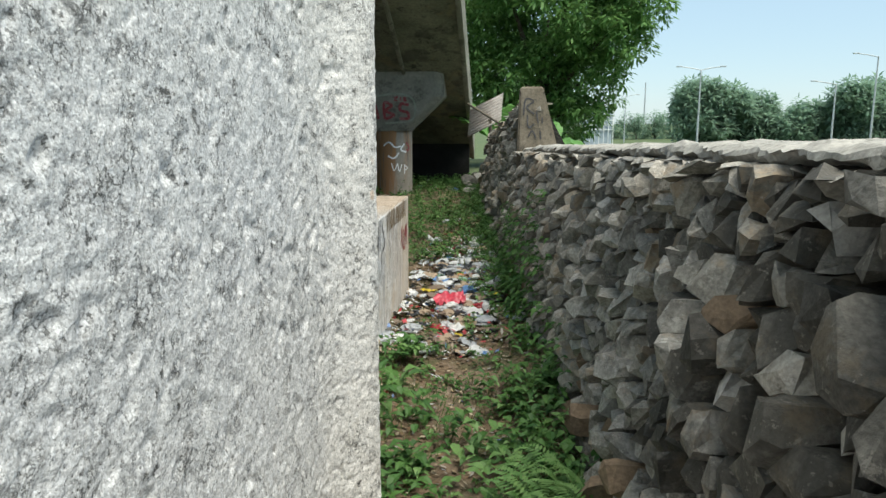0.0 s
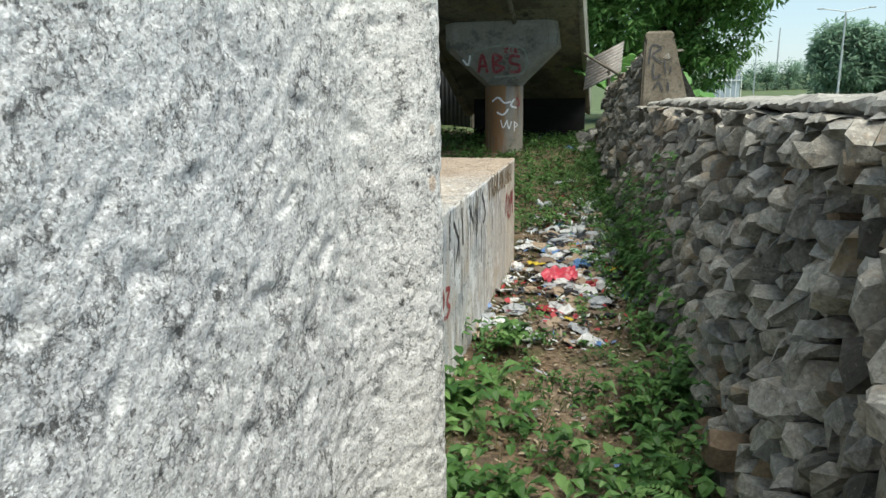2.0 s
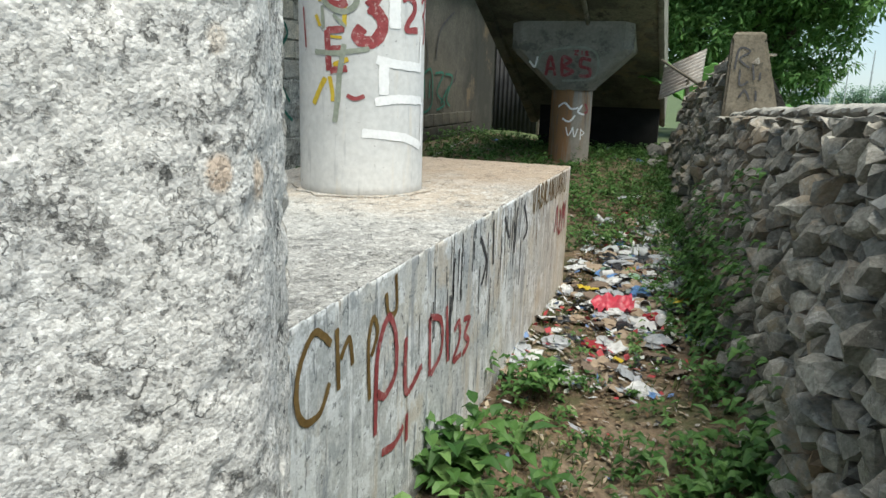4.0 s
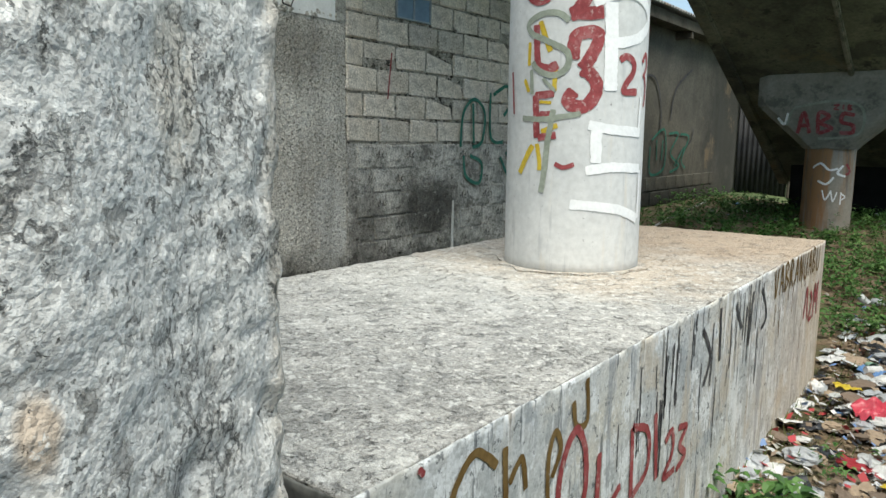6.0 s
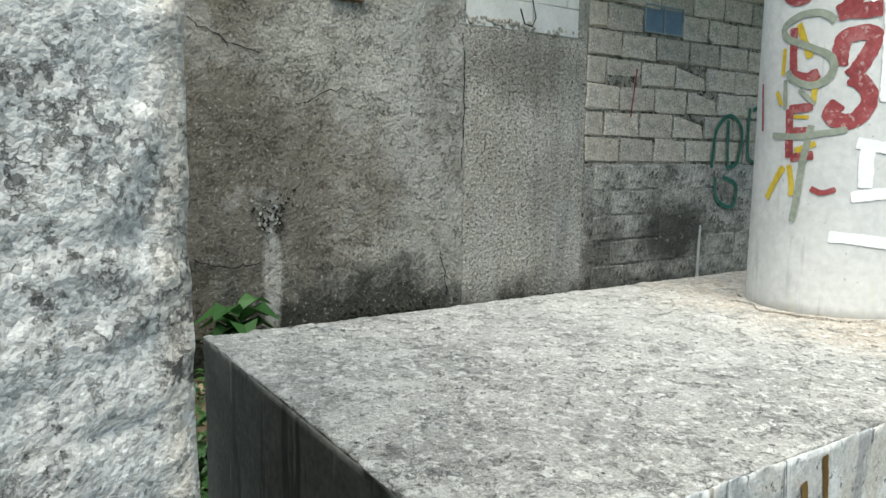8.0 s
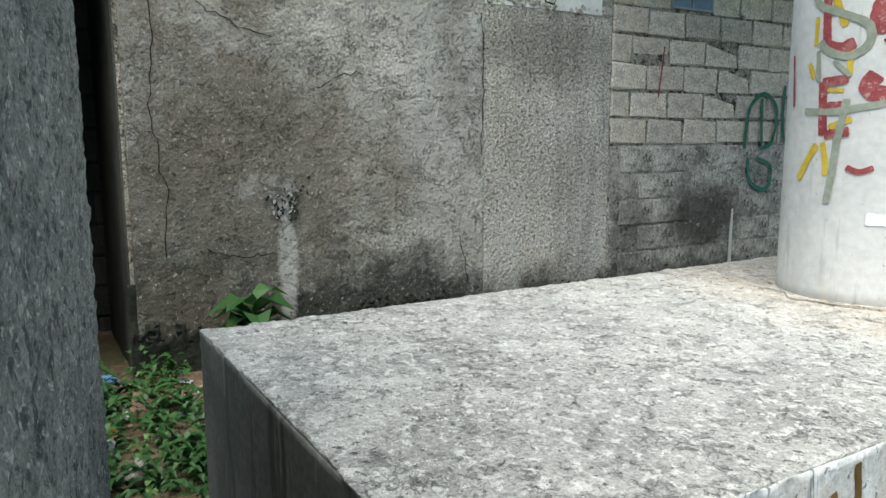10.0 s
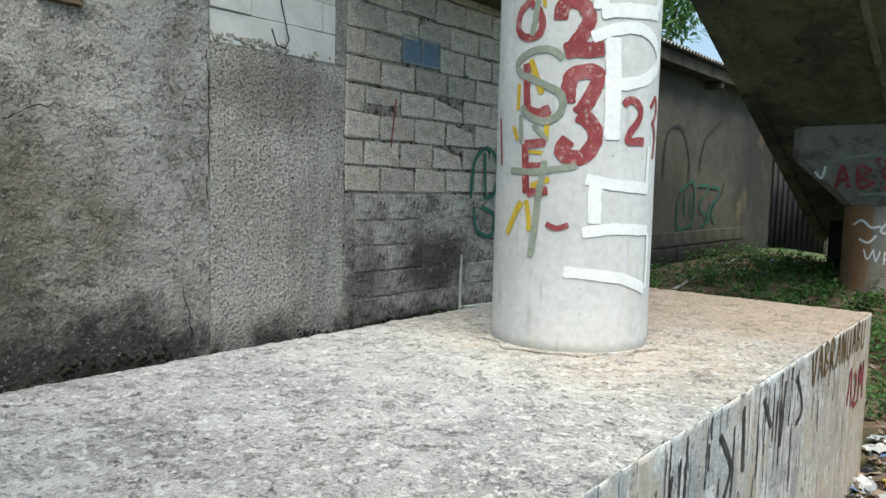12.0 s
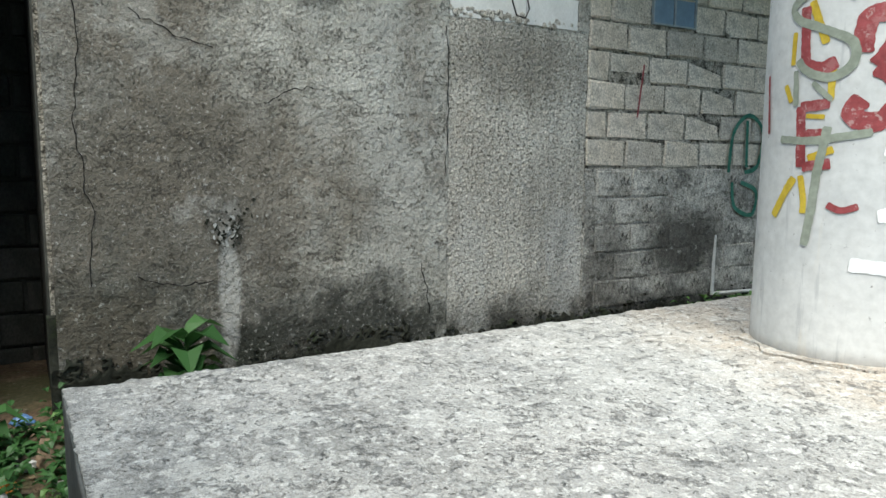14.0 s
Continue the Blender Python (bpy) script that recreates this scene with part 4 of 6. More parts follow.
for k in range(70):
    y0 = rng_d.choice([rng_d.uniform(4.2, 6.2), rng_d.gauss(4.75, 0.12), rng_d.gauss(5.75, 0.25), rng_d.uniform(6.1, 7.1)])
    z0 = 0.79 - rng_d.random() ** 2 * 0.3
    z1 = max(0.12, z0 - rng_d.uniform(0.05, 0.3))
    graffito("paint_run", [[(y0, z0), (y0 + rng_d.uniform(-0.006, 0.006), (z0 + z1) / 2), (y0 + rng_d.uniform(-0.008, 0.008), z1)]], rng_d.uniform(0.003, 0.012), on_plinth,
             M_BLACK_PAINT if y0 < 6.1 else M_BROWN_PAINT, plinth, "thin dark paint run", 0.0005, 320 + k, 0.8)

# ---- marks on the far column and its head ----
FX, FY = -1.36, 13.2


def on_capital(u, v, lift):
    w = min(1, max(0, (v - 1.31) / 0.55))
    return Vector((FX + u, FY - (0.32 + 0.1 * w) - 0.016 - lift, v))


for k, s in enumerate([[(-0.34, 1.5), (-0.27, 1.76), (-0.2, 1.5)], [(-0.32, 1.6), (-0.2, 1.6)], [(-0.1, 1.5), (-0.1, 1.75), (0.02, 1.71), (-0.08, 1.63), (0.05, 1.56), (-0.1, 1.5)],
                       [(0.3, 1.72), (0.18, 1.74), (0.16, 1.64), (0.28, 1.6), (0.28, 1.51), (0.14, 1.51)], [(0.06, 1.84), (0.12, 1.85), (0.07, 1.8), (0.12, 1.79)], [(0.17, 1.85), (0.17, 1.79)], [(0.24, 1.85), (0.22, 1.82), (0.26, 1.79), (0.22, 1.79), (0.26, 1.84)]]):
    graffito("painted_mark", [s], 0.045 if k < 4 else 0.02, on_capital, M_RED, column_far, "red painted letter", 0.006, 300 + k)
for k, s in enumerate([[(-0.48, 1.6), (-0.4, 1.8), (-0.3, 1.84), (0.1, 1.9), (0.36, 1.82), (0.4, 1.6), (0.3, 1.47), (-0.1, 1.43)], [(-0.58, 1.7), (-0.5, 1.62), (-0.46, 1.76)]]):
    graffito("painted_mark", [s], 0.03, on_capital, M_GREY_PAINT if k == 0 else M_WHITE, column_far, "sprayed outline", 0.003, 320 + k)


def on_far_column(u, v, lift):
    q = u / 0.3 - radians(80)
    return Vector((FX + (0.303 + lift) * math.cos(q), FY + (0.303 + lift) * math.sin(q), v))


for k, s in enumerate([[(-0.2, 1.06), (-0.1, 1.12), (0.0, 1.04), (0.1, 1.06)], [(0.16, 1.1), (0.1, 1.0), (0.2, 0.96)], [(-0.12, 0.9), (-0.02, 0.86), (0.06, 0.95)], [(-0.06, 0.78), (-0.02, 0.66), (0.04, 0.78)], [(0.04, 0.76), (0.07, 0.64), (0.11, 0.76)], [(0.16, 0.76), (0.16, 0.6)], [(0.16, 0.74), (0.22, 0.7), (0.17, 0.66)]]):
    graffito("painted_mark", [s], 0.028 if k < 3 else 0.018, on_far_column, M_WHITE, column_far, "white sprayed scribble", 0.003, 340 + k)
graffito("painted_mark", [[(0.2, 1.12), (0.26, 1.02), (0.2, 0.98)]], 0.03, on_far_column, M_RED, column_far, "red sprayed mark", 0.005, 350)


# ---- house wall: marks and stains ----
def on_wall(u, v, lift):
    return Vector((WX + 0.012 + lift, u, v))


for k, s in enumerate([[(8.2, 1.3), (8.24, 1.62), (8.42, 1.76), (8.6, 1.64), (8.56, 1.36), (8.4, 1.3)], [(8.4, 1.72), (8.42, 1.34)], [(8.7, 1.84), (8.72, 1.4), (8.95, 1.35)], [(8.75, 1.82), (9.0, 1.92), (9.12, 1.8), (8.95, 1.62)], [(8.25, 1.22), (8.3, 1.02), (8.52, 0.95), (8.56, 1.14), (8.36, 1.22)], [(8.9, 1.2), (9.05, 1.0), (9.2, 0.9)], [(9.0, 1.25), (9.15, 1.1)]]):
    graffito("sprayed_mark", [s], 0.035, on_wall, M_GREEN_PAINT, house, "dark green sprayed scrawl", 0.003, 400 + k, 0.2)
for k, s in enumerate([[(13.0, 1.4), (13.5, 1.55), (13.55, 1.0), (13.0, 0.9), (12.95, 1.3)], [(13.2, 1.4), (13.22, 1.1)], [(13.45, 1.4), (13.42, 1.1)], [(13.7, 1.5), (14.1, 1.5), (13.8, 1.2), (14.2, 1.0), (13.8, 0.9)], [(14.2, 1.5), (14.6, 1.45), (14.3, 1.1), (14.5, 0.95)], [(14.0, 1.0), (14.4, 1.3)]]):
    graffito("sprayed_mark", [s], 0.04, on_wall, M_GREEN_PAINT, house, "faded green sprayed scrawl", 0.003, 420 + k, 0.2)
for k, s in enumerate([[(12.4, 1.6), (12.5, 2.2), (13.0, 2.3), (13.3, 1.9), (13.3, 1.5)], [(13.7, 1.7), (13.9, 2.2), (14.6, 2.55)], [(14.2, 1.2), (14.7, 1.4), (14.8, 1.6)]]):
    graffito("sprayed_mark", [s], 0.035, on_wall, M_BLACK_PAINT, house, "dark sprayed curve", 0.002, 440 + k, 0.2)
graffito("painted_mark", [[(7.2, 2.08), (7.15, 1.7)]], 0.016, on_wall, M_RED, house, "thin red painted line", 0.012, 450)
M_LIME = surf("limewash_run", [(0.4, 0.41, 0.4), (0.52, 0.53, 0.52)], 12, 70, 0.9, 0.3, 0.004, 0.4, spots=[((0.22, 0.22, 0.2), 22, 0.52, 0.08, 0.8)])
rng_w = random.Random(6)
for k in range(80):
    y, z = rng_w.gauss(4.2, 0.05), rng_w.gauss(1.02, 0.05)
    graffito("speck", [[(y, z), (y + rng_w.uniform(-0.02, 0.02), z + rng_w.uniform(-0.03, 0.01))]], rng_w.uniform(0.005, 0.018), on_wall, M_MOSS if k % 3 else M_LIME, house, "", -0.004 + 0.0002 * k, 462 + k, 0.6)
for k, s in enumerate([[(3.5, 2.4), (3.53, 1.9), (3.49, 1.5), (3.55, 1.1), (3.52, 0.7)], [(4.4, 1.68), (4.55, 1.76), (4.72, 1.78)], [(3.75, 0.78), (3.95, 0.72), (4.15, 0.75)], [(5.36, 0.75), (5.42, 0.6), (5.43, 0.4)], [(3.75, 2.1), (3.95, 2.0), (4.2, 1.95)], [(5.55, 2.2), (5.56, 1.7), (5.54, 1.2)]]):
    jag = []
    for (y0, z0), (y1, z1) in zip(s, s[1:]):
        for i in range(6):
            jag.append((y0 + (y1 - y0) * i / 6 + rng_w.uniform(-0.012, 0.012), z0 + (z1 - z0) * i / 6 + rng_w.uniform(-0.012, 0.012)))
    graffito("crack", [jag], 0.0055, on_wall, M_DARK, house, "thin dark crack", -0.004, 470 + k, 0.9)

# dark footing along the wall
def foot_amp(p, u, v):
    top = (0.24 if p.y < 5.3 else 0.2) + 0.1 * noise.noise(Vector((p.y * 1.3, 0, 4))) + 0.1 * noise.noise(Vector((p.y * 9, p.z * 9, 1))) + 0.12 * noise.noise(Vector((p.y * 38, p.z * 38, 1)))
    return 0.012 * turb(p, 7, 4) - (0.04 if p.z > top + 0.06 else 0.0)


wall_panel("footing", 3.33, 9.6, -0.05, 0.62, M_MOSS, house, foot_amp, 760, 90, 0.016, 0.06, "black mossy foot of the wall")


# ---- house wall: bare blocks, white blocks, openings, roof ----
def block_mesh(name, ly, lz, d, mat, bevel=0.012, wob=0.004, seed=0):
    rng = random.Random(seed)
    bm = box(-d / 2, -ly / 2, -lz / 2, d / 2, ly / 2, lz / 2, bevel, 1)
    for v in bm.verts:
        v.co += Vector([rng.uniform(-wob, wob) for _ in range(3)])
    me = bpy.data.meshes.new(name)
    bm.to_mesh(me)
    bm.free()
    me.materials.append(mat)
    return me


def lay_blocks(parent, name, y0, y1, z0, z1, ly, lz, joint, meshes, x, holes=(), seed=5):
    rng = random.Random(seed)
    off = base_of(parent)
    row = 0
    z = z0
    while z + 0.06 < z1:
        h = min(lz, z1 - z - joint)
        y = y0 - (ly / 2 if row % 2 else rng.uniform(0, 0.06))
        while y < y1:
            a, b = max(y, y0), min(y + ly, y1)
            for hy0, hy1, hz0, hz1 in holes:
                if z < hz1 - 0.04 and z + h > hz0 + 0.04:
                    if hy0 - 0.02 < a < hy1:
                        a = hy1
                    elif a <= hy0 < b:
                        b = hy0
            if b - a > 0.07:
                ob = new(name, meshes[rng.randrange(len(meshes))])
                ob.parent = parent
                ob.location = Vector((x + rng.uniform(-0.006, 0.006), (a + b) / 2, z + h / 2)) - off
                ob.scale = (1, (b - a - joint) / ly, (h - 0.0) / lz)
                ob.rotation_euler = (rng.uniform(-0.01, 0.01), 0, 0)
            y += ly
        z += lz + joint
        row += 1


block_meshes = [block_mesh("concrete_block", 0.4, 0.19, 0.06, M_BLOCK, 0.012, 0.009, s) for s in range(9)]
WIN = (7.29, 7.75, 2.375, 2.6)
upper = part("block_wall", box(WX - 0.055, 6.69, 1.33, WX - 0.015, 9.6, 3.08), M_MORTAR, house, "bare concrete blocks with crumbly joints")
lay_blocks(upper, "concrete_block", 6.69, 9.6, 1.345, 3.05, 0.4, 0.19, 0.014, block_meshes, WX - 0.036, [WIN], 7)
damp_meshes = [block_mesh("concrete_block", 0.4, 0.19, 0.03, M_DAMP, 0.008, 0.006, 80 + s) for s in range(6)]
lay_blocks(house, "concrete_block", 6.8, 9.6, 0.32, 1.33, 0.4, 0.19, 0.012, damp_meshes, WX - 0.0145, (), 17)
band_meshes = [block_mesh("concrete_block", 0.4, 0.2, 0.03, M_FARWALL, 0.008, 0.003, 20 + s) for s in range(3)]
lay_blocks(house, "band_block", 9.7, 16.0, 0.42, 0.86, 0.42, 0.2, 0.02, band_meshes, WX - 0.004, (), 9)
aac_meshes = [block_mesh("white_block", 0.6, 0.2, 0.05, M_AAC, 0.004, 0.001, 30 + s) for s in range(3)]
white = part("white_block_panel", box(WX - 0.055, 5.57, 2.23, WX - 0.04, 6.6, 2.88), M_MORTAR, house, "white aerated block infill")
lay_blocks(white, "white_block", 5.572, 6.59, 2.26, 2.88, 0.6, 0.2, 0.006, aac_meshes, WX - 0.03, (), 3)


def fringe():
    """The ragged upper edge of the pebbledash, lapping over the white blocks."""
    rng = random.Random(8)
    bm = bmesh.new()
    for k in range(70):
        y = 5.575 + 1.02 * k / 69
        s = rng.uniform(0.012, 0.028)
        bmesh.ops.create_icosphere(bm, subdivisions=1, radius=s, matrix=Matrix.Translation((WX - 0.012, y, 2.29 + rng.uniform(-0.02, 0.028))) @ Matrix.Diagonal((0.5, 1.2, 1, 1)))
    part("render_fringe", bm, M_DASH, house, "ragged edge of the dark render")


fringe()
part("edge_pier", box(WX - 0.05, 6.595, 2.26, WX - 0.004, 6.7, 3.0, 0.01), M_STUCCO, house)
part("dark_lintel", box(WX - 0.15, 3.33, 3.05, WX + 0.05, 6.69, 3.2, 0.01), M_TIMBER, house)
# dark sheet standing for the unlit hollow under the roof
part("roof_void", box(WX - 0.05, 5.57, 2.89, WX - 0.03, 6.6, 3.05), M_DARK, house)
part("beam_end", box(WX - 0.02, 6.57, 2.91, WX + 0.3, 6.79, 3.03, 0.01), M_TIMBER, house, "projecting timber beam end")
part("fascia", box(WX + 0.2, 6.79, 3.03, WX + 0.26, 18.0, 3.18, 0.006), M_TIMBER, house, "weathered eaves board")
part("soffit", box(WX - 0.06, 6.69, 3.045, WX + 0.2, 18.0, 3.07), M_TIMBER, house)
for y in (9.0, 11.4, 13.8, 16.2):
    part("rafter_end", box(WX - 0.03, y, 2.93, WX + 0.24, y + 0.09, 3.04, 0.006), M_TIMBER, house)


def corrugated(name, origin, along, fall, n, amp, mat, parent, label="", thick=0.004):
    o, a, fl = Vector(origin), Vector(along), Vector(fall)
    up = a.cross(fl).normalized()
    if up.z < 0:
        up = -up
    verts, faces = [], []
    m = n * 8
    for side in (0, 1):
        for i in range(m + 1):
            h = amp * math.sin(2 * math.pi * i / 8)
            for j in (0, 1):
                verts.append(o + a * (i / m) + fl * j + up * (h + thick * side))
    w = 2 * (m + 1)
    for i in range(m):
        p = 2 * i
        faces += [(p, p + 1, p + 3, p + 2), (w + p, w + p + 2, w + p + 3, w + p + 1), (p, p + 2, w + p + 2, w + p), (p + 1, w + p + 1, w + p + 3, p + 3)]
    return part_raw(name, verts, faces, mat, parent, label, True)


corrugated("roof_sheet", (WX + 0.36, 6.6, 3.21), (0, 11.6, 0), (-2.6, 0, 0.75), 110, 0.018, M_SHEET, house, "grey corrugated metal roofing")
part("upper_roof", box(-6.3, 3.3, 3.28, WX + 0.1, 6.6, 3.38, 0.01), M_TIMBER, house)


def vent(y0, z0, s):
    # dark panel in place of the shade inside; nothing is cut through
    v = part("vent_block", box(WX - 0.05, y0 + 0.02, z0 + 0.02, WX + 0.014, y0 + s - 0.02, z0 + s - 0.02), M_DARK, house, "brown lozenge ventilation block")
    for q in ((y0, z0, y0 + s, z0 + 0.022), (y0, z0 + s - 0.022, y0 + s, z0 + s), (y0, z0 + 0.022, y0 + 0.022, z0 + s - 0.022), (y0 + s - 0.022, z0 + 0.022, y0 + s, z0 + s - 0.022)):
        part("frame_bar", box(WX - 0.03, q[0], q[1], WX + 0.036, q[2], q[3], 0.004, 1), M_GRIME, v)
    c = Vector((WX + 0.022, y0 + s / 2, z0 + s / 2))
    r = s / 2 - 0.03
    ring = [Vector((0, r, 0)), Vector((0, 0, r)), Vector((0, -r, 0)), Vector((0, 0, -r))]
    for a, b in zip(ring, ring[1:] + ring[:1]):
        part("lozenge_bar", tube([c + a, c + b], 0.011, 4), M_GRIME, v)


def glass_mat(name, col, rough):
    m = surf(name, [tuple(0.8 * c for c in col), col], 8, 30, rough, 0.02, 0.001, 0.1, spec=0.7)
    return m


M_GLASSBLOCK = glass_mat("patterned_glass_block", (0.3, 0.36, 0.42), 0.12)
M_BLUE = glass_mat("dusty_blue_glass", (0.16, 0.26, 0.36), 0.3)
M_BLUE_FRAME = surf("blue_grey_frame", [(0.25, 0.3, 0.33), (0.35, 0.4, 0.42)], 9, 50, 0.6, 0.1, 0.001, 0.15)


def glass_block(y0, z0, s):
    g = part("glass_block", box(WX - 0.05, y0, z0, WX + 0.012, y0 + s, z0 + s, 0.01), M_BLUE_FRAME, house, "blue-grey patterned glass block")
    bm = bmesh.new()
    n = 5
    k = (s - 0.04) / n
    for i in range(n):
        for j in range(n):
            a, b = y0 + 0.02 + i * k, z0 + 0.02 + j * k
            base = [bm.verts.new((WX + 0.013, a + p * k, b + q * k)) for p, q in ((0, 0), (1, 0), (1, 1), (0, 1))]
            top = bm.verts.new((WX + 0.028, a + k * (0.3 if (i + j) % 2 else 0.7), b + k * (0.7 if i % 2 else 0.3)))
            for u in range(4):
                bm.faces.new((base[u], base[(u + 1) % 4], top))
    part("faceted_face", bm, M_GLASSBLOCK, g)


vent(4.585, 2.3, 0.215)
glass_block(4.365, 2.32, 0.19)
glass_block(4.155, 2.32, 0.19)
vent(3.9, 2.3, 0.215)

win = part("window", box(WX - 0.05, WIN[0], WIN[2], WX - 0.04, WIN[1], WIN[3]), M_DARK, house, "small two-pane blue window high in the wall")
for a, b in ((WIN[0] + 0.015, 7.515), (7.525, WIN[1] - 0.015)):
    part("pane", box(WX - 0.018, a, WIN[2] + 0.015, WX - 0.01, b, WIN[3] - 0.015), M_BLUE, win, "dusty blue glass")
for q in ((WIN[0], WIN[2], WIN[1], WIN[2] + 0.015), (WIN[0], WIN[3] - 0.015, WIN[1], WIN[3]), (7.512, WIN[2] + 0.015, 7.528, WIN[3] - 0.015), (WIN[0], WIN[2] + 0.015, WIN[0] + 0.015, WIN[3] - 0.015), (WIN[1] - 0.015, WIN[2] + 0.015, WIN[1], WIN[3] - 0.015)):
    part("frame", box(WX - 0.02, q[0], q[1], WX + 0.006, q[2], q[3], 0.002, 1), M_BLUE_FRAME, win)

cable = tagged(part("hanging_cable", tube([(WX + 0.03, 6.06, 2.88), (WX + 0.035, 6.08, 2.58), (WX + 0.04, 6.14, 2.35), (WX + 0.04, 6.11, 2.29), (WX + 0.04, 6.04, 2.3), (WX + 0.04, 6.0, 2.4)], 0.005, 6), M_DARK), "thin black cable looping down the white blocks", "cable")
pipe = thing("drain_pipe", (WX + 0.04, 7.9, 0.2), "thin pale plastic pipe bent along the wall foot", "pipe")
part("riser", tube([(WX + 0.04, 8.06, 0.8), (WX + 0.04, 8.05, 0.6), (WX + 0.04, 8.05, 0.33)], [0.008, 0.012, 0.014], 8), M_PVC, pipe)
part("run", tube([(WX + 0.04, 8.04, 0.325), (WX + 0.1, 9.2, 0.3), (WX + 0.3, 12.4, 0.26)], 0.014, 8), M_PVC, pipe)
pole = tagged(part("bamboo_pole", tube([(-2.7, 9.2, ground_z(-2.7, 9.2) + 0.05), (-3.1, 12.2, 0.34), (-3.3, 14.4, 0.42)], [0.02, 0.018, 0.014], 8), M_PVC), "pale dry pole lying in the weeds", "pole")

# ---- alley and neighbouring building ----
alley = thing("neighbour_wall", (-4.6, 1.0, 0.0), "block wall of the neighbouring house, darkened for its shade", "wall")
part("back_wall", box(-5.3, -4.0, -0.1, -5.0, 3.36, 3.0), M_DARKBLOCK, alley)
# side and front walls stand out of view; the side wall keeps the gap dark
part("side_wall", box(-5.0, 2.8, -0.1, -3.75, 3.02, 3.0), M_DARKBLOCK, alley)
part("front_wall", box(-3.95, -4.0, -0.1, -3.75, 2.8, 3.0), M_STUCCO, alley)
# eaves out of view, added to block the sky above the gap
part("cover", box(-5.3, -4.0, 3.0, -3.3, 3.4, 3.08), M_TIMBER, alley, "unseen eaves added to shade the gap")
dark_meshes = [block_mesh("dark_block", 0.39, 0.19, 0.05, M_DARKBLOCK, 0.01, 0.004, 60 + s) for s in range(3)]
lay_blocks(alley, "dark_block", 2.9, 3.36, 0.0, 2.9, 0.39, 0.19, 0.02, dark_meshes, -4.99, (), 12)

# far side: corrugated fence beside the wall's end, and a leaning sheet by the stair foot
fence = thing("corrugated_fence", (-3.1, 17.6, 0.2), "dark corrugated metal fence panel behind the column", "fence")
corrugated("sheet", (-3.7, 17.4, 0.2), (0.9, 0.2, 0), (0, 0, 2.2), 10, 0.02, M_FENCE, fence)
part("post", tube([(-2.75, 17.62, 0.1), (-2.75, 17.62, 2.5)], 0.05, 8), M_TIMBER, fence)
M_LEAN = surf("rusty_pale_sheet", [(0.4, 0.36, 0.33), (0.56, 0.53, 0.5)], 4, 30, 0.7, 0.1, 0.002, 0.25, patches=[((0.2, 0.11, 0.06), 3, 0.56, 0.1, 0.6)])
lean = thing("leaning_roof_sheet", (0.15, 13.2, 1.1), "rusty corrugated roofing sheet leaning on a timber", "metal sheet")
corrugated("sheet", (-0.12, 13.1, 1.2), (0.03, 0.3, 0.46), (0.55, 0.1, 0.28), 9, 0.03, M_LEAN, lean)
part("timber", tube([(-0.12, 13.0, 1.75), (0.42, 12.9, 1.42)], 0.02, 6), M_TIMBER, lean)
part("prop", tube([(0.3, 13.3, 0.2), (0.25, 13.2, 1.5)], 0.03, 6), M_TIMBER, lean)
rubble = thing("rubble_bank", (0.2, 13.6, 0.2), "low bank of broken stone and earth", "rubble")


# ---- stone wall ----
def face_x(y, z):
    base = 1.06 - (0.085 * (y - 4) if y > 4 else 0.02 * (y - 4))
    return base - 0.17 * (1.3 - z)


def top_z(y):
    return 1.355 - 0.034 * (y - 4) if y < 8.95 else 1.72 - 0.1 * (y - 8.95)


stone_wall = thing("stone_wall", (1.2, 5.0, 0.0), "retaining wall of broken grey quarry stones with mortar cap", "stone wall", kind="structure")


def wall_bed():
    ys = [0.15 * k for k in range(60)] + [8.94, 8.96] + [9.0 + 0.15 * k for k in range(29)]
    verts, faces = [], []
    for y in ys:
        t = top_z(y)
        f0, f1 = face_x(y, -0.15) + 0.14, face_x(y, t) + 0.12
        w = 0.42 if y < 8.95 else 0.04
        verts += [(f0, y, -0.15), (f1, y, t - 0.03), (f1 + w, y, t - 0.03), (f1 + w + 0.18, y, -0.15)]
    for i in range(len(ys) - 1):
        for k in range(3):
            faces.append((4 * i + k, 4 * i + k + 1, 4 * i + k + 5, 4 * i + k + 4))
    faces += [(3, 2, 1, 0), tuple(4 * (len(ys) - 1) + k for k in range(4))]
    part_raw("bedding", verts, faces, M_BED, stone_wall, "dark mortar bed between the stones")
    # cap: a lumpy mortar strip
    verts, faces = [], []
    n = 900
    prof = [(0.03, -0.06), (-0.02, -0.04), (-0.035, -0.026), (-0.03, -0.012), (0.0, 0.0), (0.1, 0.004), (0.2, 0.004), (0.3, 0.004), (0.42, 0.0), (0.46, -0.04)]
    for i in range(n + 1):
        y = 8.9 * i / n
        for k, (dx, dz) in enumerate(prof):
            w = noise.noise(Vector((k * 0.7, y * 5, 0.3)))
            w2 = noise.noise(Vector((k * 0.9, y * 17, 2.3)))
            lift = 0.02 * noise.noise(Vector((0, y * 0.9, 7)))
            verts.append((face_x(y, top_z(y)) + 0.05 + dx + (0.03 * w + 0.02 * w2 if k < 5 else 0), y, top_z(y) + dz + lift + 0.014 * w + 0.016 * w2))
    m = len(prof)
    for i in range(n):
        for k in range(m - 1):
            faces.append((i * m + k, i * m + k + 1, (i + 1) * m + k + 1, (i + 1) * m + k))
    part_raw("mortar_cap", verts, faces, M_CAP, stone_wall, "pale crumbling mortar cap")


wall_bed()


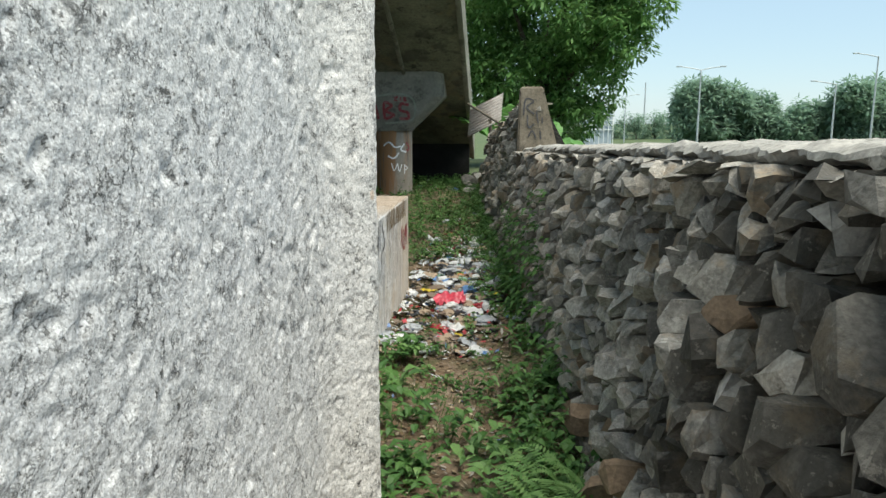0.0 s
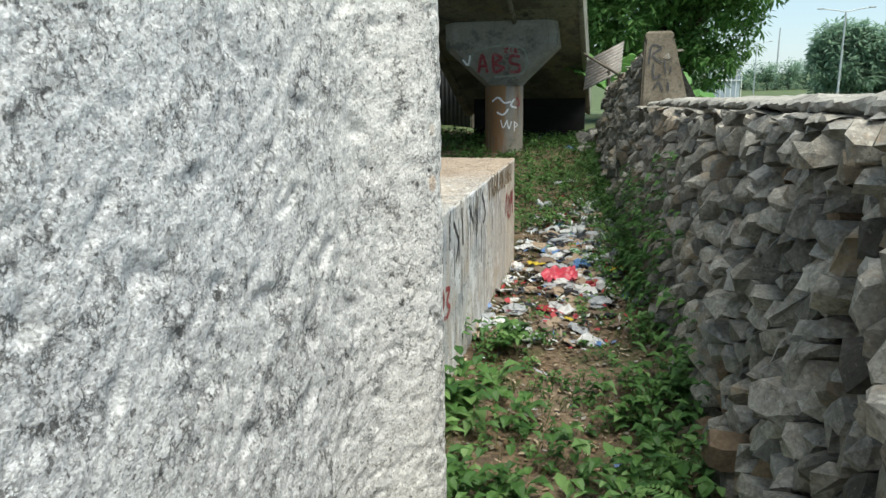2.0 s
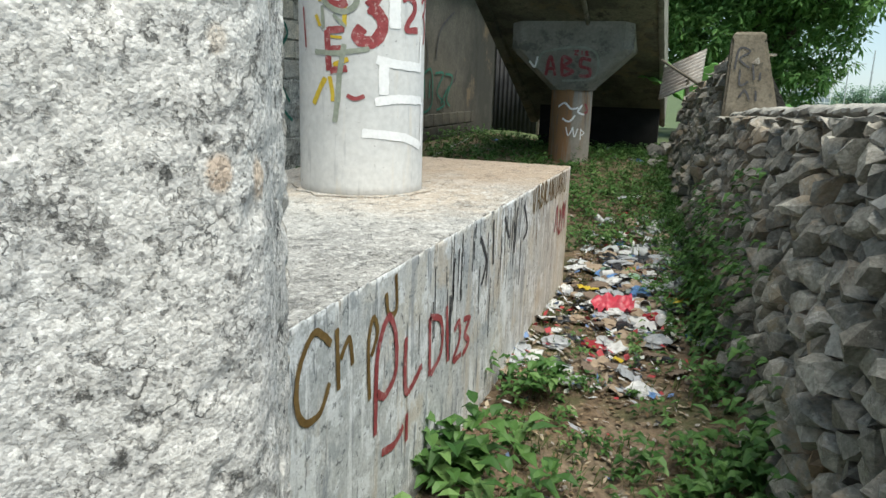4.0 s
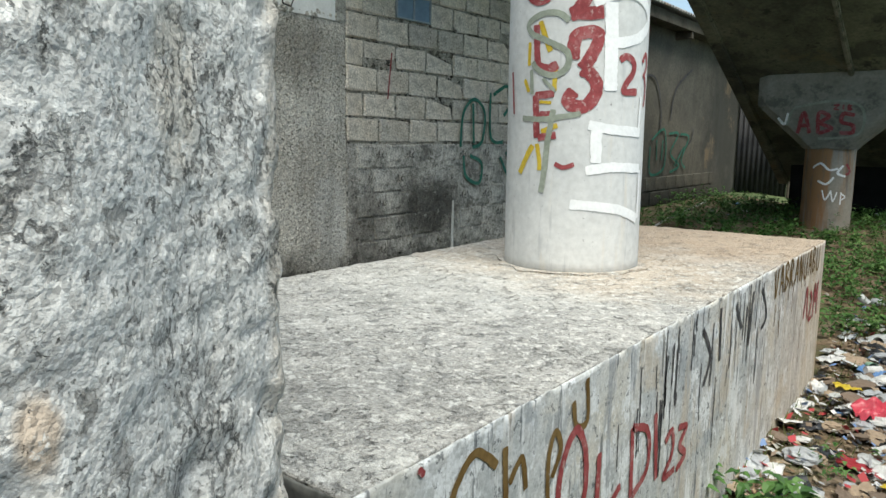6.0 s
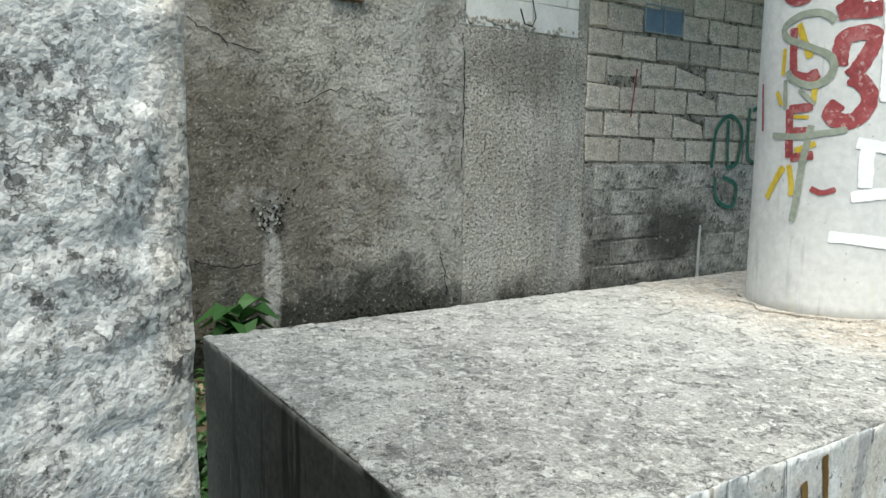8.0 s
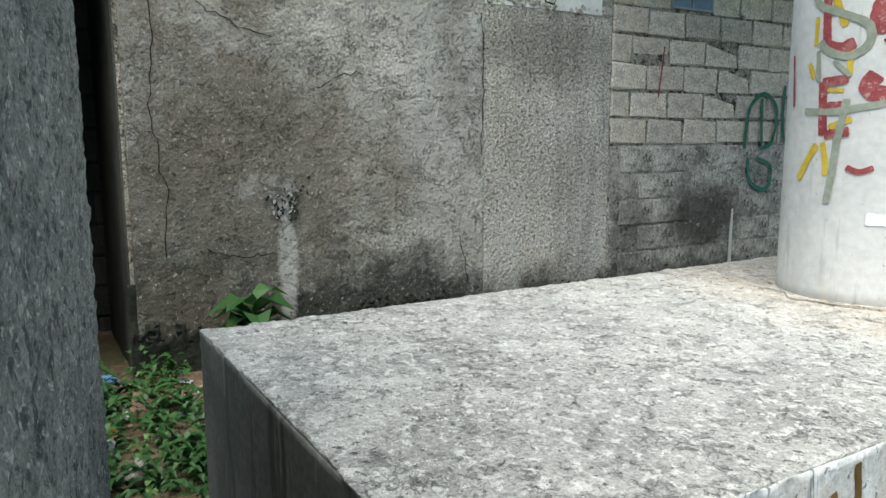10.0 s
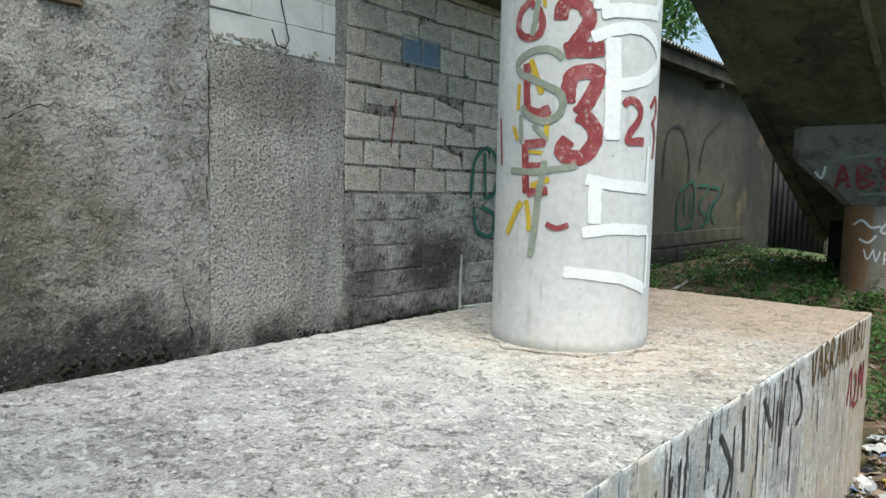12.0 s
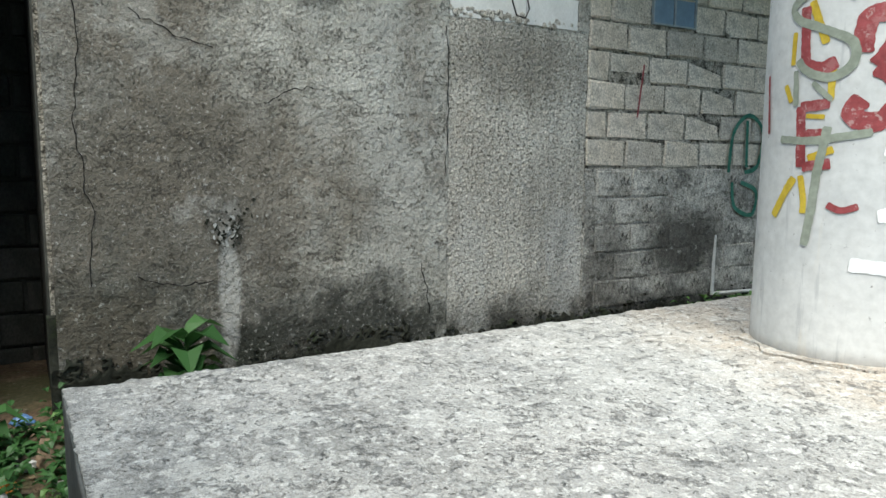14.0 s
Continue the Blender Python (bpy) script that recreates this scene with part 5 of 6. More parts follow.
def stone_mesh(name, seed, mat):
    """A broken stone: a hull of points pushed towards a box, with flat fracture faces."""
    rng = random.Random(seed)
    bm = bmesh.new()
    for _ in range(16):
        p = Vector([rng.uniform(-1, 1) for _ in range(3)])
        k = max(abs(p.x) * 0.8, abs(p.y), abs(p.z), 0.54 * (abs(p.x) + abs(p.y) + abs(p.z)))
        p = p / k * rng.uniform(0.78, 1.0)
        bm.verts.new(p * 0.5)
    res = bmesh.ops.convex_hull(bm, input=bm.verts[:])
    bmesh.ops.delete(bm, geom=[g for g in res["geom_interior"] if isinstance(g, bmesh.types.BMVert)], context="VERTS")
    bmesh.ops.dissolve_limit(bm, angle_limit=0.22, verts=bm.verts[:], edges=bm.edges[:])
    bmesh.ops.bevel(bm, geom=bm.edges[:], offset=0.007, segments=1, affect="EDGES")
    me = bpy.data.meshes.new(name)
    bm.to_mesh(me)
    bm.free()
    me.materials.append(mat)
    return me


stones = [stone_mesh("stone", 100 + s, M_STONE) for s in range(22)]
stones_brown = [stone_mesh("stone", 160 + s, M_STONE_BROWN) for s in range(6)]


def cell(seed, others):
    """The polygon of points nearer to one seed than to the others."""
    cy, cz = seed
    poly = [(cy - 0.4, cz - 0.4), (cy + 0.4, cz - 0.4), (cy + 0.4, cz + 0.4), (cy - 0.4, cz + 0.4)]
    for oy, oz in others:
        dy, dz = oy - cy, oz - cz
        lim = (oy * oy + oz * oz - cy * cy - cz * cz) / 2
        out = []
        for a, b in zip(poly, poly[1:] + poly[:1]):
            fa, fb = a[0] * dy + a[1] * dz - lim, b[0] * dy + b[1] * dz - lim
            if fa <= 0:
                out.append(a)
            if (fa < 0) != (fb < 0):
                t = fa / (fa - fb)
                out.append((a[0] + (b[0] - a[0]) * t, a[1] + (b[1] - a[1]) * t))
        poly = out
        if len(poly) < 3:
            return []
    return poly


def wall_stone(poly, rng, proud, big):
    """One broken stone fitted into its place: a split front of a few tilted faces, and sides running into the wall."""
    cy, cz = sum(p[0] for p in poly) / len(poly), sum(p[1] for p in poly) / len(poly)
    ring = []
    for a, b in zip(poly, poly[1:] + poly[:1]):
        ln = math.hypot(b[0] - a[0], b[1] - a[1])
        if ln < 0.012:
            continue
        ring.append(a)
        if ln > 0.09 and rng.random() < 0.6:
            t = rng.uniform(0.35, 0.65)
            ring.append((a[0] + (b[0] - a[0]) * t + rng.uniform(-0.012, 0.012), a[1] + (b[1] - a[1]) * t + rng.uniform(-0.012, 0.012)))
    if len(ring) < 3:
        ring = poly
    grow = 1.0 if big else rng.uniform(0.76, 0.93)
    ty, tz = rng.uniform(-0.7, 0.7), rng.uniform(-0.4, 0.35)
    n = len(ring)
    verts, faces = [], []
    for k, depth, jit in ((0.8 * grow, 0.2, 0.01), (grow, 0.04, 0.012), (grow * 0.93, 0.0, 0.012)):
        for y, z in ring:
            u, w = (y - cy) * k + rng.uniform(-jit, jit), (z - cz) * k + rng.uniform(-jit, jit)
            verts.append((cy + u, cz + w, proud - depth + (ty * u + tz * w if depth < 0.1 else 0)))
    for r in (0, n):
        for i in range(n):
            faces.append((r + i, r + (i + 1) % n, r + n + (i + 1) % n, r + n + i))
    # a ridge across the front splits it into two or three fracture faces
    q = rng.randrange(n)
    far = (q + n // 2 + rng.randrange(2)) % n
    if far != q and abs(far - q) > 1 and abs(far - q) < n - 1:
        a, b = Vector(verts[2 * n + q]), Vector(verts[2 * n + far])
        t1 = rng.uniform(0.25, 0.75)
        mid = a + (b - a) * t1 + Vector((rng.uniform(-0.015, 0.015), rng.uniform(-0.015, 0.015), rng.uniform(0.006, 0.035)))
        m = len(verts)
        verts.append(tuple(mid))
        for i in range(n):
            faces.append((2 * n + i, 2 * n + (i + 1) % n, m))
    else:
        faces.append(tuple(2 * n + i for i in range(n)))
    return verts, faces


def set_stones():
    """Fitted rubble; the stones beside the path are parts, those past them are joined."""
    rng = random.Random(31)
    off = base_of(stone_wall)
    seeds = []
    tries = 0
    while tries < 26000:
        tries += 1
        y = rng.uniform(0.9, 13.2)
        z = rng.uniform(-0.2, top_z(y) - 0.01)
        gap = (0.15 if y < 2.2 else 0.108 if y < 4.5 else 0.1) * rng.uniform(0.72, 1.25)
        if all((1.2 * (y - a)) ** 2 + (0.95 * (z - b)) ** 2 > gap * gap for a, b in seeds[-1200:] if abs(y - a) < 0.25):
            seeds.append((y, z))
    joined = {"behind": ([], []), "further": ([], [])}
    count = 0
    for y, z in seeds:
        near = [(a, b) for a, b in seeds if abs(a - y) < 0.5 and abs(b - z) < 0.5 and (a, b) != (y, z)]
        poly = [(a, min(max(b, -0.2), top_z(y) - 0.055)) for a, b in cell((y, z), near)]
        if len(poly) < 3 or rng.random() < 0.025:
            continue
        big = rng.random() < 0.18
        verts, faces = wall_stone(poly, rng, rng.uniform(-0.03, 0.055) + (0.05 if big else 0), big)
        pts = [Vector((face_x(a, b) - d + 0.02, a, b)) for a, b, d in verts]
        roll = rng.random()
        # stones short of about y 3.15 take the colour with painted shade
        mat = M_STONE_PALE if roll < 0.05 else M_STONE_BROWN if roll < (0.3 if z < 0.3 else 0.06) else M_STONE_SHADE if y < 3.15 + rng.uniform(-0.35, 0.35) else M_STONE
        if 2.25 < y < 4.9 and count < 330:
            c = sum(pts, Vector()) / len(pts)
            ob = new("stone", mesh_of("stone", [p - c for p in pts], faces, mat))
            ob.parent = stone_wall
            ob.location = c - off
            count += 1
        else:
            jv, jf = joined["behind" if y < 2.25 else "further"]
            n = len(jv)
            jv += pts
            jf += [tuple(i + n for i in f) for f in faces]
    tagged(part_raw("stones_behind", *joined["behind"], M_STONE_SHADE, stone_wall), kind="stuff")
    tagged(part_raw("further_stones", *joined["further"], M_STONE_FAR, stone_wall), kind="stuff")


set_stones()

# tapered plaster post on the wall, and the wall's far return
PYC = 8.75
post = thing("plaster_post", (0.86, PYC, 1.15), "tapered lichen-stained plaster post with dark scrawled letters", "post")
bm = bmesh.new()
ring = []
for z, x0, x1, hd in ((0.9, 0.60, 1.06, 0.22), (1.2, 0.61, 1.02, 0.21), (1.74, 0.625, 0.885, 0.14), (1.79, 0.635, 0.875, 0.13), (1.81, 0.66, 0.85, 0.11)):
    ring.append([bm.verts.new((x, PYC + s * hd, z)) for x, s in ((x0, -1), (x1, -1), (x1, 1), (x0, 1))])
for u, v in zip(ring, ring[1:]):
    for i in range(4):
        bm.faces.new((u[i], u[(i + 1) % 4], v[(i + 1) % 4], v[i]))
bm.faces.new(ring[0][::-1]), bm.faces.new(ring[-1])
bmesh.ops.bevel(bm, geom=[e for e in bm.edges if abs(e.verts[0].co.z - e.verts[1].co.z) > 0.1], offset=0.02, segments=2, affect="EDGES")
part("shaft", bm, M_POST, post)


def on_post(u, v, lift):
    return Vector((u, PYC - 0.21 + 0.13 * max(0, v - 1.2) - 0.006 - lift, v))


for k, s in enumerate([[(0.67, 1.52), (0.69, 1.68), (0.77, 1.66), (0.7, 1.6), (0.78, 1.53)], [(0.71, 1.52), (0.72, 1.4), (0.78, 1.43)], [(0.8, 1.56), (0.82, 1.44)], [(0.86, 1.5), (0.86, 1.44)], [(0.72, 1.3), (0.76, 1.36), (0.8, 1.29)], [(0.84, 1.36), (0.85, 1.28)]]):
    graffito("scrawled_mark", [s], 0.015, on_post, M_BLACK_PAINT, post, "dark scrawled stroke", 0.003, 500 + k)


# ---- leaves and weeds ----
class Leaves:
    """Collects many small leaves into one mesh."""

    def __init__(self):
        self.v, self.f = [], []

    def leaf(self, base, d, length, width, droop=0.3, fold=0.2):
        d = d.normalized()
        side = d.cross(Vector((0, 0, 1)))
        side = side.normalized() if side.length > 1e-3 else Vector((1, 0, 0))
        up = side.cross(d).normalized()
        n = len(self.v)
        mid = base + d * length * 0.5 + up * length * 0.05
        tip = base + d * length - Vector((0, 0, droop * length))
        w = side * width / 2
        q = base + d * length * 0.22
        self.v += [base, q - w * 0.75 + up * fold * width, q + w * 0.75 + up * fold * width, mid - w + up * fold * width, mid + w + up * fold * width, tip, mid, q]
        self.f += [(n, n + 7, n + 1), (n, n + 2, n + 7), (n + 1, n + 7, n + 6, n + 3), (n + 7, n + 2, n + 4, n + 6), (n + 3, n + 6, n + 5), (n + 6, n + 4, n + 5)]

    def small(self, base, d, length, width):
        d = d.normalized()
        side = d.cross(Vector((0.3, 0.2, 1))).normalized() * width / 2
        n = len(self.v)
        self.v += [base, base + d * length * 0.45 - side, base + d * length, base + d * length * 0.45 + side]
        self.f += [(n, n + 1, n + 2, n + 3)]

    def done(self, name, mat, label, category, kind="stuff", parent=None):
        ob = part_raw(name, self.v, self.f, mat, parent)
        return tagged(ob, label, category, kind=kind)


def weed(out, x, y, z, rng, h=0.12, n=9, size=0.06):
    for k in range(n):
        a = rng.uniform(0, 2 * math.pi)
        t = rng.random()
        p = Vector((x + 0.25 * h * math.cos(a) * t, y + 0.25 * h * math.sin(a) * t, z + h * (0.15 + 0.85 * t)))
        s = size * rng.uniform(0.6, 1.25)
        out.leaf(p, Vector((math.cos(a), math.sin(a), rng.uniform(-0.1, 0.6))), s, s * rng.uniform(0.42, 0.6), rng.uniform(0, 0.4))


def plant_weeds():
    rng = random.Random(77)
    a, b, g, dry = Leaves(), Leaves(), Leaves(), Leaves()

    # weeds of the gap, given a darker leaf in place of its shade
    damp = Leaves()

    def bush(x, y, n, spread, h, size, pale=0.25, dark=False):
        for _ in range(n):
            px, py = x + rng.gauss(0, spread), y + rng.gauss(0, spread)
            if PX0 - 0.04 < px < PX1 + 0.04 and PY0 - 0.04 < py < PY1 + 0.04:
                px = PX1 + 0.05 + rng.random() * 0.08
            if px > face_x(py, 0) + 0.05 and px < 1.4:
                px = face_x(py, 0) - rng.random() * 0.1
            if px < 0.2 and py < 3.1 and px > -1.5:
                continue
            weed(damp if dark else b if rng.random() < pale else a, px, py, ground_z(px, py), rng, h * rng.uniform(0.6, 1.3), rng.randint(7, 12), size)

    # thick clumps by the path's start and along the foot of both walls
    for x, y, n, sp, h, s in ((-0.12, 3.75, 26, 0.13, 0.16, 0.085), (-0.25, 4.5, 22, 0.14, 0.2, 0.1), (0.25, 3.3, 30, 0.16, 0.12, 0.06), (0.5, 3.9, 34, 0.2, 0.16, 0.075), (0.62, 4.6, 30, 0.16, 0.18, 0.07),
                              (0.05, 3.4, 26, 0.16, 0.1, 0.055), (0.55, 3.2, 30, 0.2, 0.12, 0.06), (-0.2, 5.3, 16, 0.1, 0.16, 0.07), (0.75, 3.5, 20, 0.12, 0.16, 0.06), (0.35, 4.4, 20, 0.25, 0.1, 0.05), (-0.05, 4.9, 10, 0.2, 0.07, 0.04)):
        bush(x, y, n, sp, h, s)
    for k in range(45):
        y = rng.uniform(2.9, 9.8)
        bush(face_x(y, 0) - rng.uniform(0.0, 0.28), y, 3, 0.08, 0.15, 0.055, 0.15)
    for k in range(120):
        bush(rng.uniform(-0.3, 0.6), rng.uniform(3.0, 6.2), 1, 0.05, 0.07, 0.04)
    for k in range(330):
        bush(rng.uniform(-0.95, 0.75), rng.uniform(8.2, 15.5), 3, 0.12, 0.15, 0.06, 0.15)
    for k in range(280):
        bush(rng.uniform(-3.6, -0.9), rng.uniform(7.6, 15.5), 3, 0.15, 0.18, 0.08, 0.25)
    for k in range(60):
        bush(rng.uniform(-3.6, -1.95), rng.uniform(3.2, 8.5), 3, 0.1, 0.1, 0.05, 0.2)
    for k in range(70):
        bush(rng.uniform(-3.7, -1.95), rng.uniform(2.75, 3.7), 3, 0.1, 0.14, 0.065, 0.0, True)
    # creepers on the lower stones
    for k in range(150):
        y = rng.gauss(6.6, 1.0)
        z = abs(rng.gauss(0, 0.36))
        p = Vector((face_x(y, z) - 0.06, y, z))
        for _ in range(6):
            q = p + Vector([rng.uniform(-0.07, 0.04), rng.uniform(-0.1, 0.1), rng.uniform(-0.08, 0.08)])
            a.leaf(q, Vector((-1, rng.uniform(-1, 1), rng.uniform(-0.7, 0.3))), rng.uniform(0.04, 0.075), rng.uniform(0.03, 0.045))
    # grass
    for k in range(9000):
        x, y = rng.uniform(-0.36, 0.95), rng.uniform(2.9, 12.5)
        if x > face_x(y, 0) + 0.02 or (5.6 < y < 9.2 and rng.random() < 0.6 and -0.3 < x < 0.5):
            continue
        if noise.noise(Vector((x * 1.8, y * 1.8, 5))) < -0.12:
            continue
        h = rng.uniform(0.03, 0.11)
        g.small(Vector((x, y, ground_z(x, y))), Vector((rng.uniform(-0.7, 0.7), rng.uniform(-0.7, 0.7), 1)), h, 0.005)
    for k in range(2200):
        x, y = rng.uniform(-3.6, 0.9), rng.uniform(8, 16)
        g.small(Vector((x, y, ground_z(x, y))), Vector((rng.uniform(-0.6, 0.6), rng.uniform(-0.6, 0.6), 1)), rng.uniform(0.06, 0.15), 0.01)
    # fern fronds at the foot of the stones
    for k in range(26):
        o = Vector((0.72 + rng.uniform(-0.1, 0.14), 3.35 + rng.uniform(-0.22, 0.3), ground_z(0.72, 3.4)))
        az = rng.uniform(2.0, 4.6)
        d = Vector((math.cos(az), math.sin(az), 0))
        s = Vector((-d.y, d.x, 0))
        ln = rng.uniform(0.2, 0.34)
        for i in range(22):
            t = i / 22
            p = o + d * ln * t + Vector((0, 0, 0.22 * math.sin(2.2 * t)))
            w = 0.055 * math.sin(math.pi * (0.15 + 0.85 * t)) + 0.006
            for sg in (-1, 1):
                b.small(p, s * sg + d * 0.35, w, 0.012)
    # dry leaves and crumbs
    for k in range(5200):
        x, y = rng.uniform(-0.36, 0.9), rng.uniform(2.9, 10)
        if x > face_x(y, 0):
            continue
        dry.small(Vector((x, y, ground_z(x, y) + 0.006 + rng.random() * 0.01)), Vector((rng.uniform(-1, 1), rng.uniform(-1, 1), rng.uniform(-0.1, 0.3))), rng.uniform(0.012, 0.05), rng.uniform(0.008, 0.03))
    for k in range(900):
        x, y = rng.uniform(-3.6, -0.2), rng.uniform(3.0, 15)
        if PX0 < x < PX1 and PY0 < y < PY1:
            continue
        dry.small(Vector((x, y, ground_z(x, y) + 0.01)), Vector((rng.uniform(-1, 1), rng.uniform(-1, 1), 0.1)), rng.uniform(0.03, 0.08), rng.uniform(0.02, 0.05))
    a.done("weeds", M_WEED, "low green broadleaf weeds along the path", "weeds")
    damp.done("shade_dark_weeds", M_BROAD, "weeds in the damp gap, darkened for its shade", "weeds")
    b.done("pale_weeds", M_WEED_PALE, "paler green weeds and fern fronds", "weeds")
    g.done("grass", M_GRASS, "thin green and straw-coloured grass", "grass")
    dry.done("leaf_litter", M_DRY, "dry brown leaves and crumbs on the earth", "leaf litter")


plant_weeds()


def broad_plant(x, y, z, h, n, size, label):
    rng = random.Random(int(100 * (x + 20)))
    p = thing("broadleaf_plant", (x, y, z), label, "plant")
    part("stem", tube([(x, y, z), (x + 0.02, y, z + h * 0.6), (x, y + 0.02, z + h)], [0.012, 0.009, 0.005], 6), M_WEED, p)
    out = Leaves()
    for k in range(n):
        a = k * 2.4 + rng.uniform(-0.3, 0.3)
        t = 0.35 + 0.65 * k / n
        out.leaf(Vector((x, y, z + h * t)), Vector((math.cos(a), math.sin(a), 0.5 - 0.5 * rng.random())), size * rng.uniform(0.8, 1.15), size * 0.6, 0.35)
    part_raw("foliage", out.v, out.f, M_BROAD, p)
    return p


broad_plant(-3.42, 3.9, 0.12, 0.42, 20, 0.25, "young broadleaf plant at the foot of the house wall")
broad_plant(-3.35, 3.05, 0.05, 0.3, 9, 0.2, "small broadleaf weed in the shaded gap")


# ---- rubbish ----
def plastic(name, col, rough=0.35):
    return surf(name, [tuple(0.8 * c for c in col), col], 9, 50, rough, 0.2, 0.004, 0.15, spec=0.5)


PLASTICS = [("white", plastic("white_plastic", (0.7, 0.7, 0.7))), ("grey", plastic("grey_plastic", (0.42, 0.44, 0.47))), ("clear grey", plastic("cloudy_plastic", (0.55, 0.57, 0.58), 0.25)), ("black", plastic("black_plastic", (0.025, 0.026, 0.03))),
            ("blue", plastic("blue_plastic", (0.12, 0.25, 0.5))), ("dark red", plastic("red_plastic", (0.35, 0.03, 0.04))), ("tan", plastic("tan_card", (0.38, 0.29, 0.21), 0.8)), ("yellow", plastic("yellow_plastic", (0.62, 0.46, 0.05))),
            ("pale green", plastic("green_plastic", (0.35, 0.55, 0.42))), ("orange", plastic("orange_plastic", (0.65, 0.22, 0.04))), ("brown", plastic("muddy_sack", (0.2, 0.15, 0.115), 0.9))]
M_PINK = plastic("coral_red_plastic", (0.6, 0.07, 0.11))


def crumple(name, seed, mat, flat=0.45, sub=3, sharp=1.0):
    bm = bmesh.new()
    bmesh.ops.create_icosphere(bm, subdivisions=sub, radius=0.5)
    o = Vector((seed * 3.7, seed, 0))
    for v in bm.verts:
        n = v.co.normalized()
        r = 1 + 0.4 * noise.noise(n * 1.5 + o) + sharp * 0.22 * abs(noise.noise(n * 4 + o)) - sharp * 0.14 * abs(noise.noise(n * 8 + o))
        v.co = Vector((v.co.x * r, v.co.y * r, max(v.co.z * r * flat, -0.16)))
    me = bpy.data.meshes.new(name)
    bm.to_mesh(me)
    bm.free()
    me.materials.append(mat)
    return me


def cup_mesh(name, mat, r0, r1, h):
    bm = bmesh.new()
    prof = [(r0, 0), (r1, h), (r1 * 1.06, h), (r1 * 0.94, h - 0.004), (r0 * 0.92, 0.004)]
    rings = [[bm.verts.new((r * math.cos(q), r * math.sin(q), z)) for q in [2 * math.pi * k / 14 for k in range(14)]] for r, z in prof]
    for u, v in zip(rings, rings[1:]):
        for k in range(14):
            bm.faces.new((u[k], u[(k + 1) % 14], v[(k + 1) % 14], v[k]))
    bm.faces.new(rings[0][::-1]), bm.faces.new(rings[-1])
    me = bpy.data.meshes.new(name)
    bm.to_mesh(me)
    bm.free()
    me.materials.append(mat)
    return me


def sheet_mesh(name, seed, mat, ripple=0.12):
    n = 12
    verts, faces = [], []
    for j in range(n + 1):
        for i in range(n + 1):
            u, v = i / n - 0.5, j / n - 0.5
            k = 1 + 0.25 * noise.noise(Vector((math.atan2(v, u + 1e-6), seed, 0)) * 1.4)
            verts.append((u * k, v * k, ripple * (noise.noise(Vector((u * 4 + seed, v * 4, 0))) + 0.6 * abs(noise.noise(Vector((u * 9 + seed, v * 9, 1))))) + 0.04))
    for j in range(n):
        for i in range(n):
            faces.append((j * (n + 1) + i, j * (n + 1) + i + 1, (j + 1) * (n + 1) + i + 1, (j + 1) * (n + 1) + i))
    first = len(verts)
    verts += [(a, b, c - 0.012) for a, b, c in verts]
    faces += [tuple(first + q for q in f[::-1]) for f in faces]
    return mesh_of(name, verts, faces, mat, True)


def gap_rubbish():
    """Bottle, packets and a flat stone in the damp gap by the house corner."""
    for x, y, s, mat, words, kind in ((-3.75, 3.2, 0.1, PLASTICS[4][1], "crumpled pale blue plastic bag in the damp gap", "plastic bag"), (-3.05, 3.1, 0.13, PLASTICS[9][1], "crumpled orange and pink snack packet among weeds", "packet"),
                                      (-2.9, 3.02, 0.2, PLASTICS[1][1], "crumpled grey plastic sack lying among weeds", "plastic sack"), (-2.3, 3.1, 0.14, PLASTICS[4][1], "crumpled blue drink packet beside the plinth", "packet")):
        ob = tagged(new("crumpled_packet", crumple("crumpled_packet", 7 * s + x, mat, 0.6)), words, kind, "rubbish in the gap")
        ob.matrix_world = pose(x, y, ground_z(x, y) + 0.14 * s, 0, 0, 40 * x) @ Matrix.Diagonal((s * 1.2, s * 0.9, s, 1))


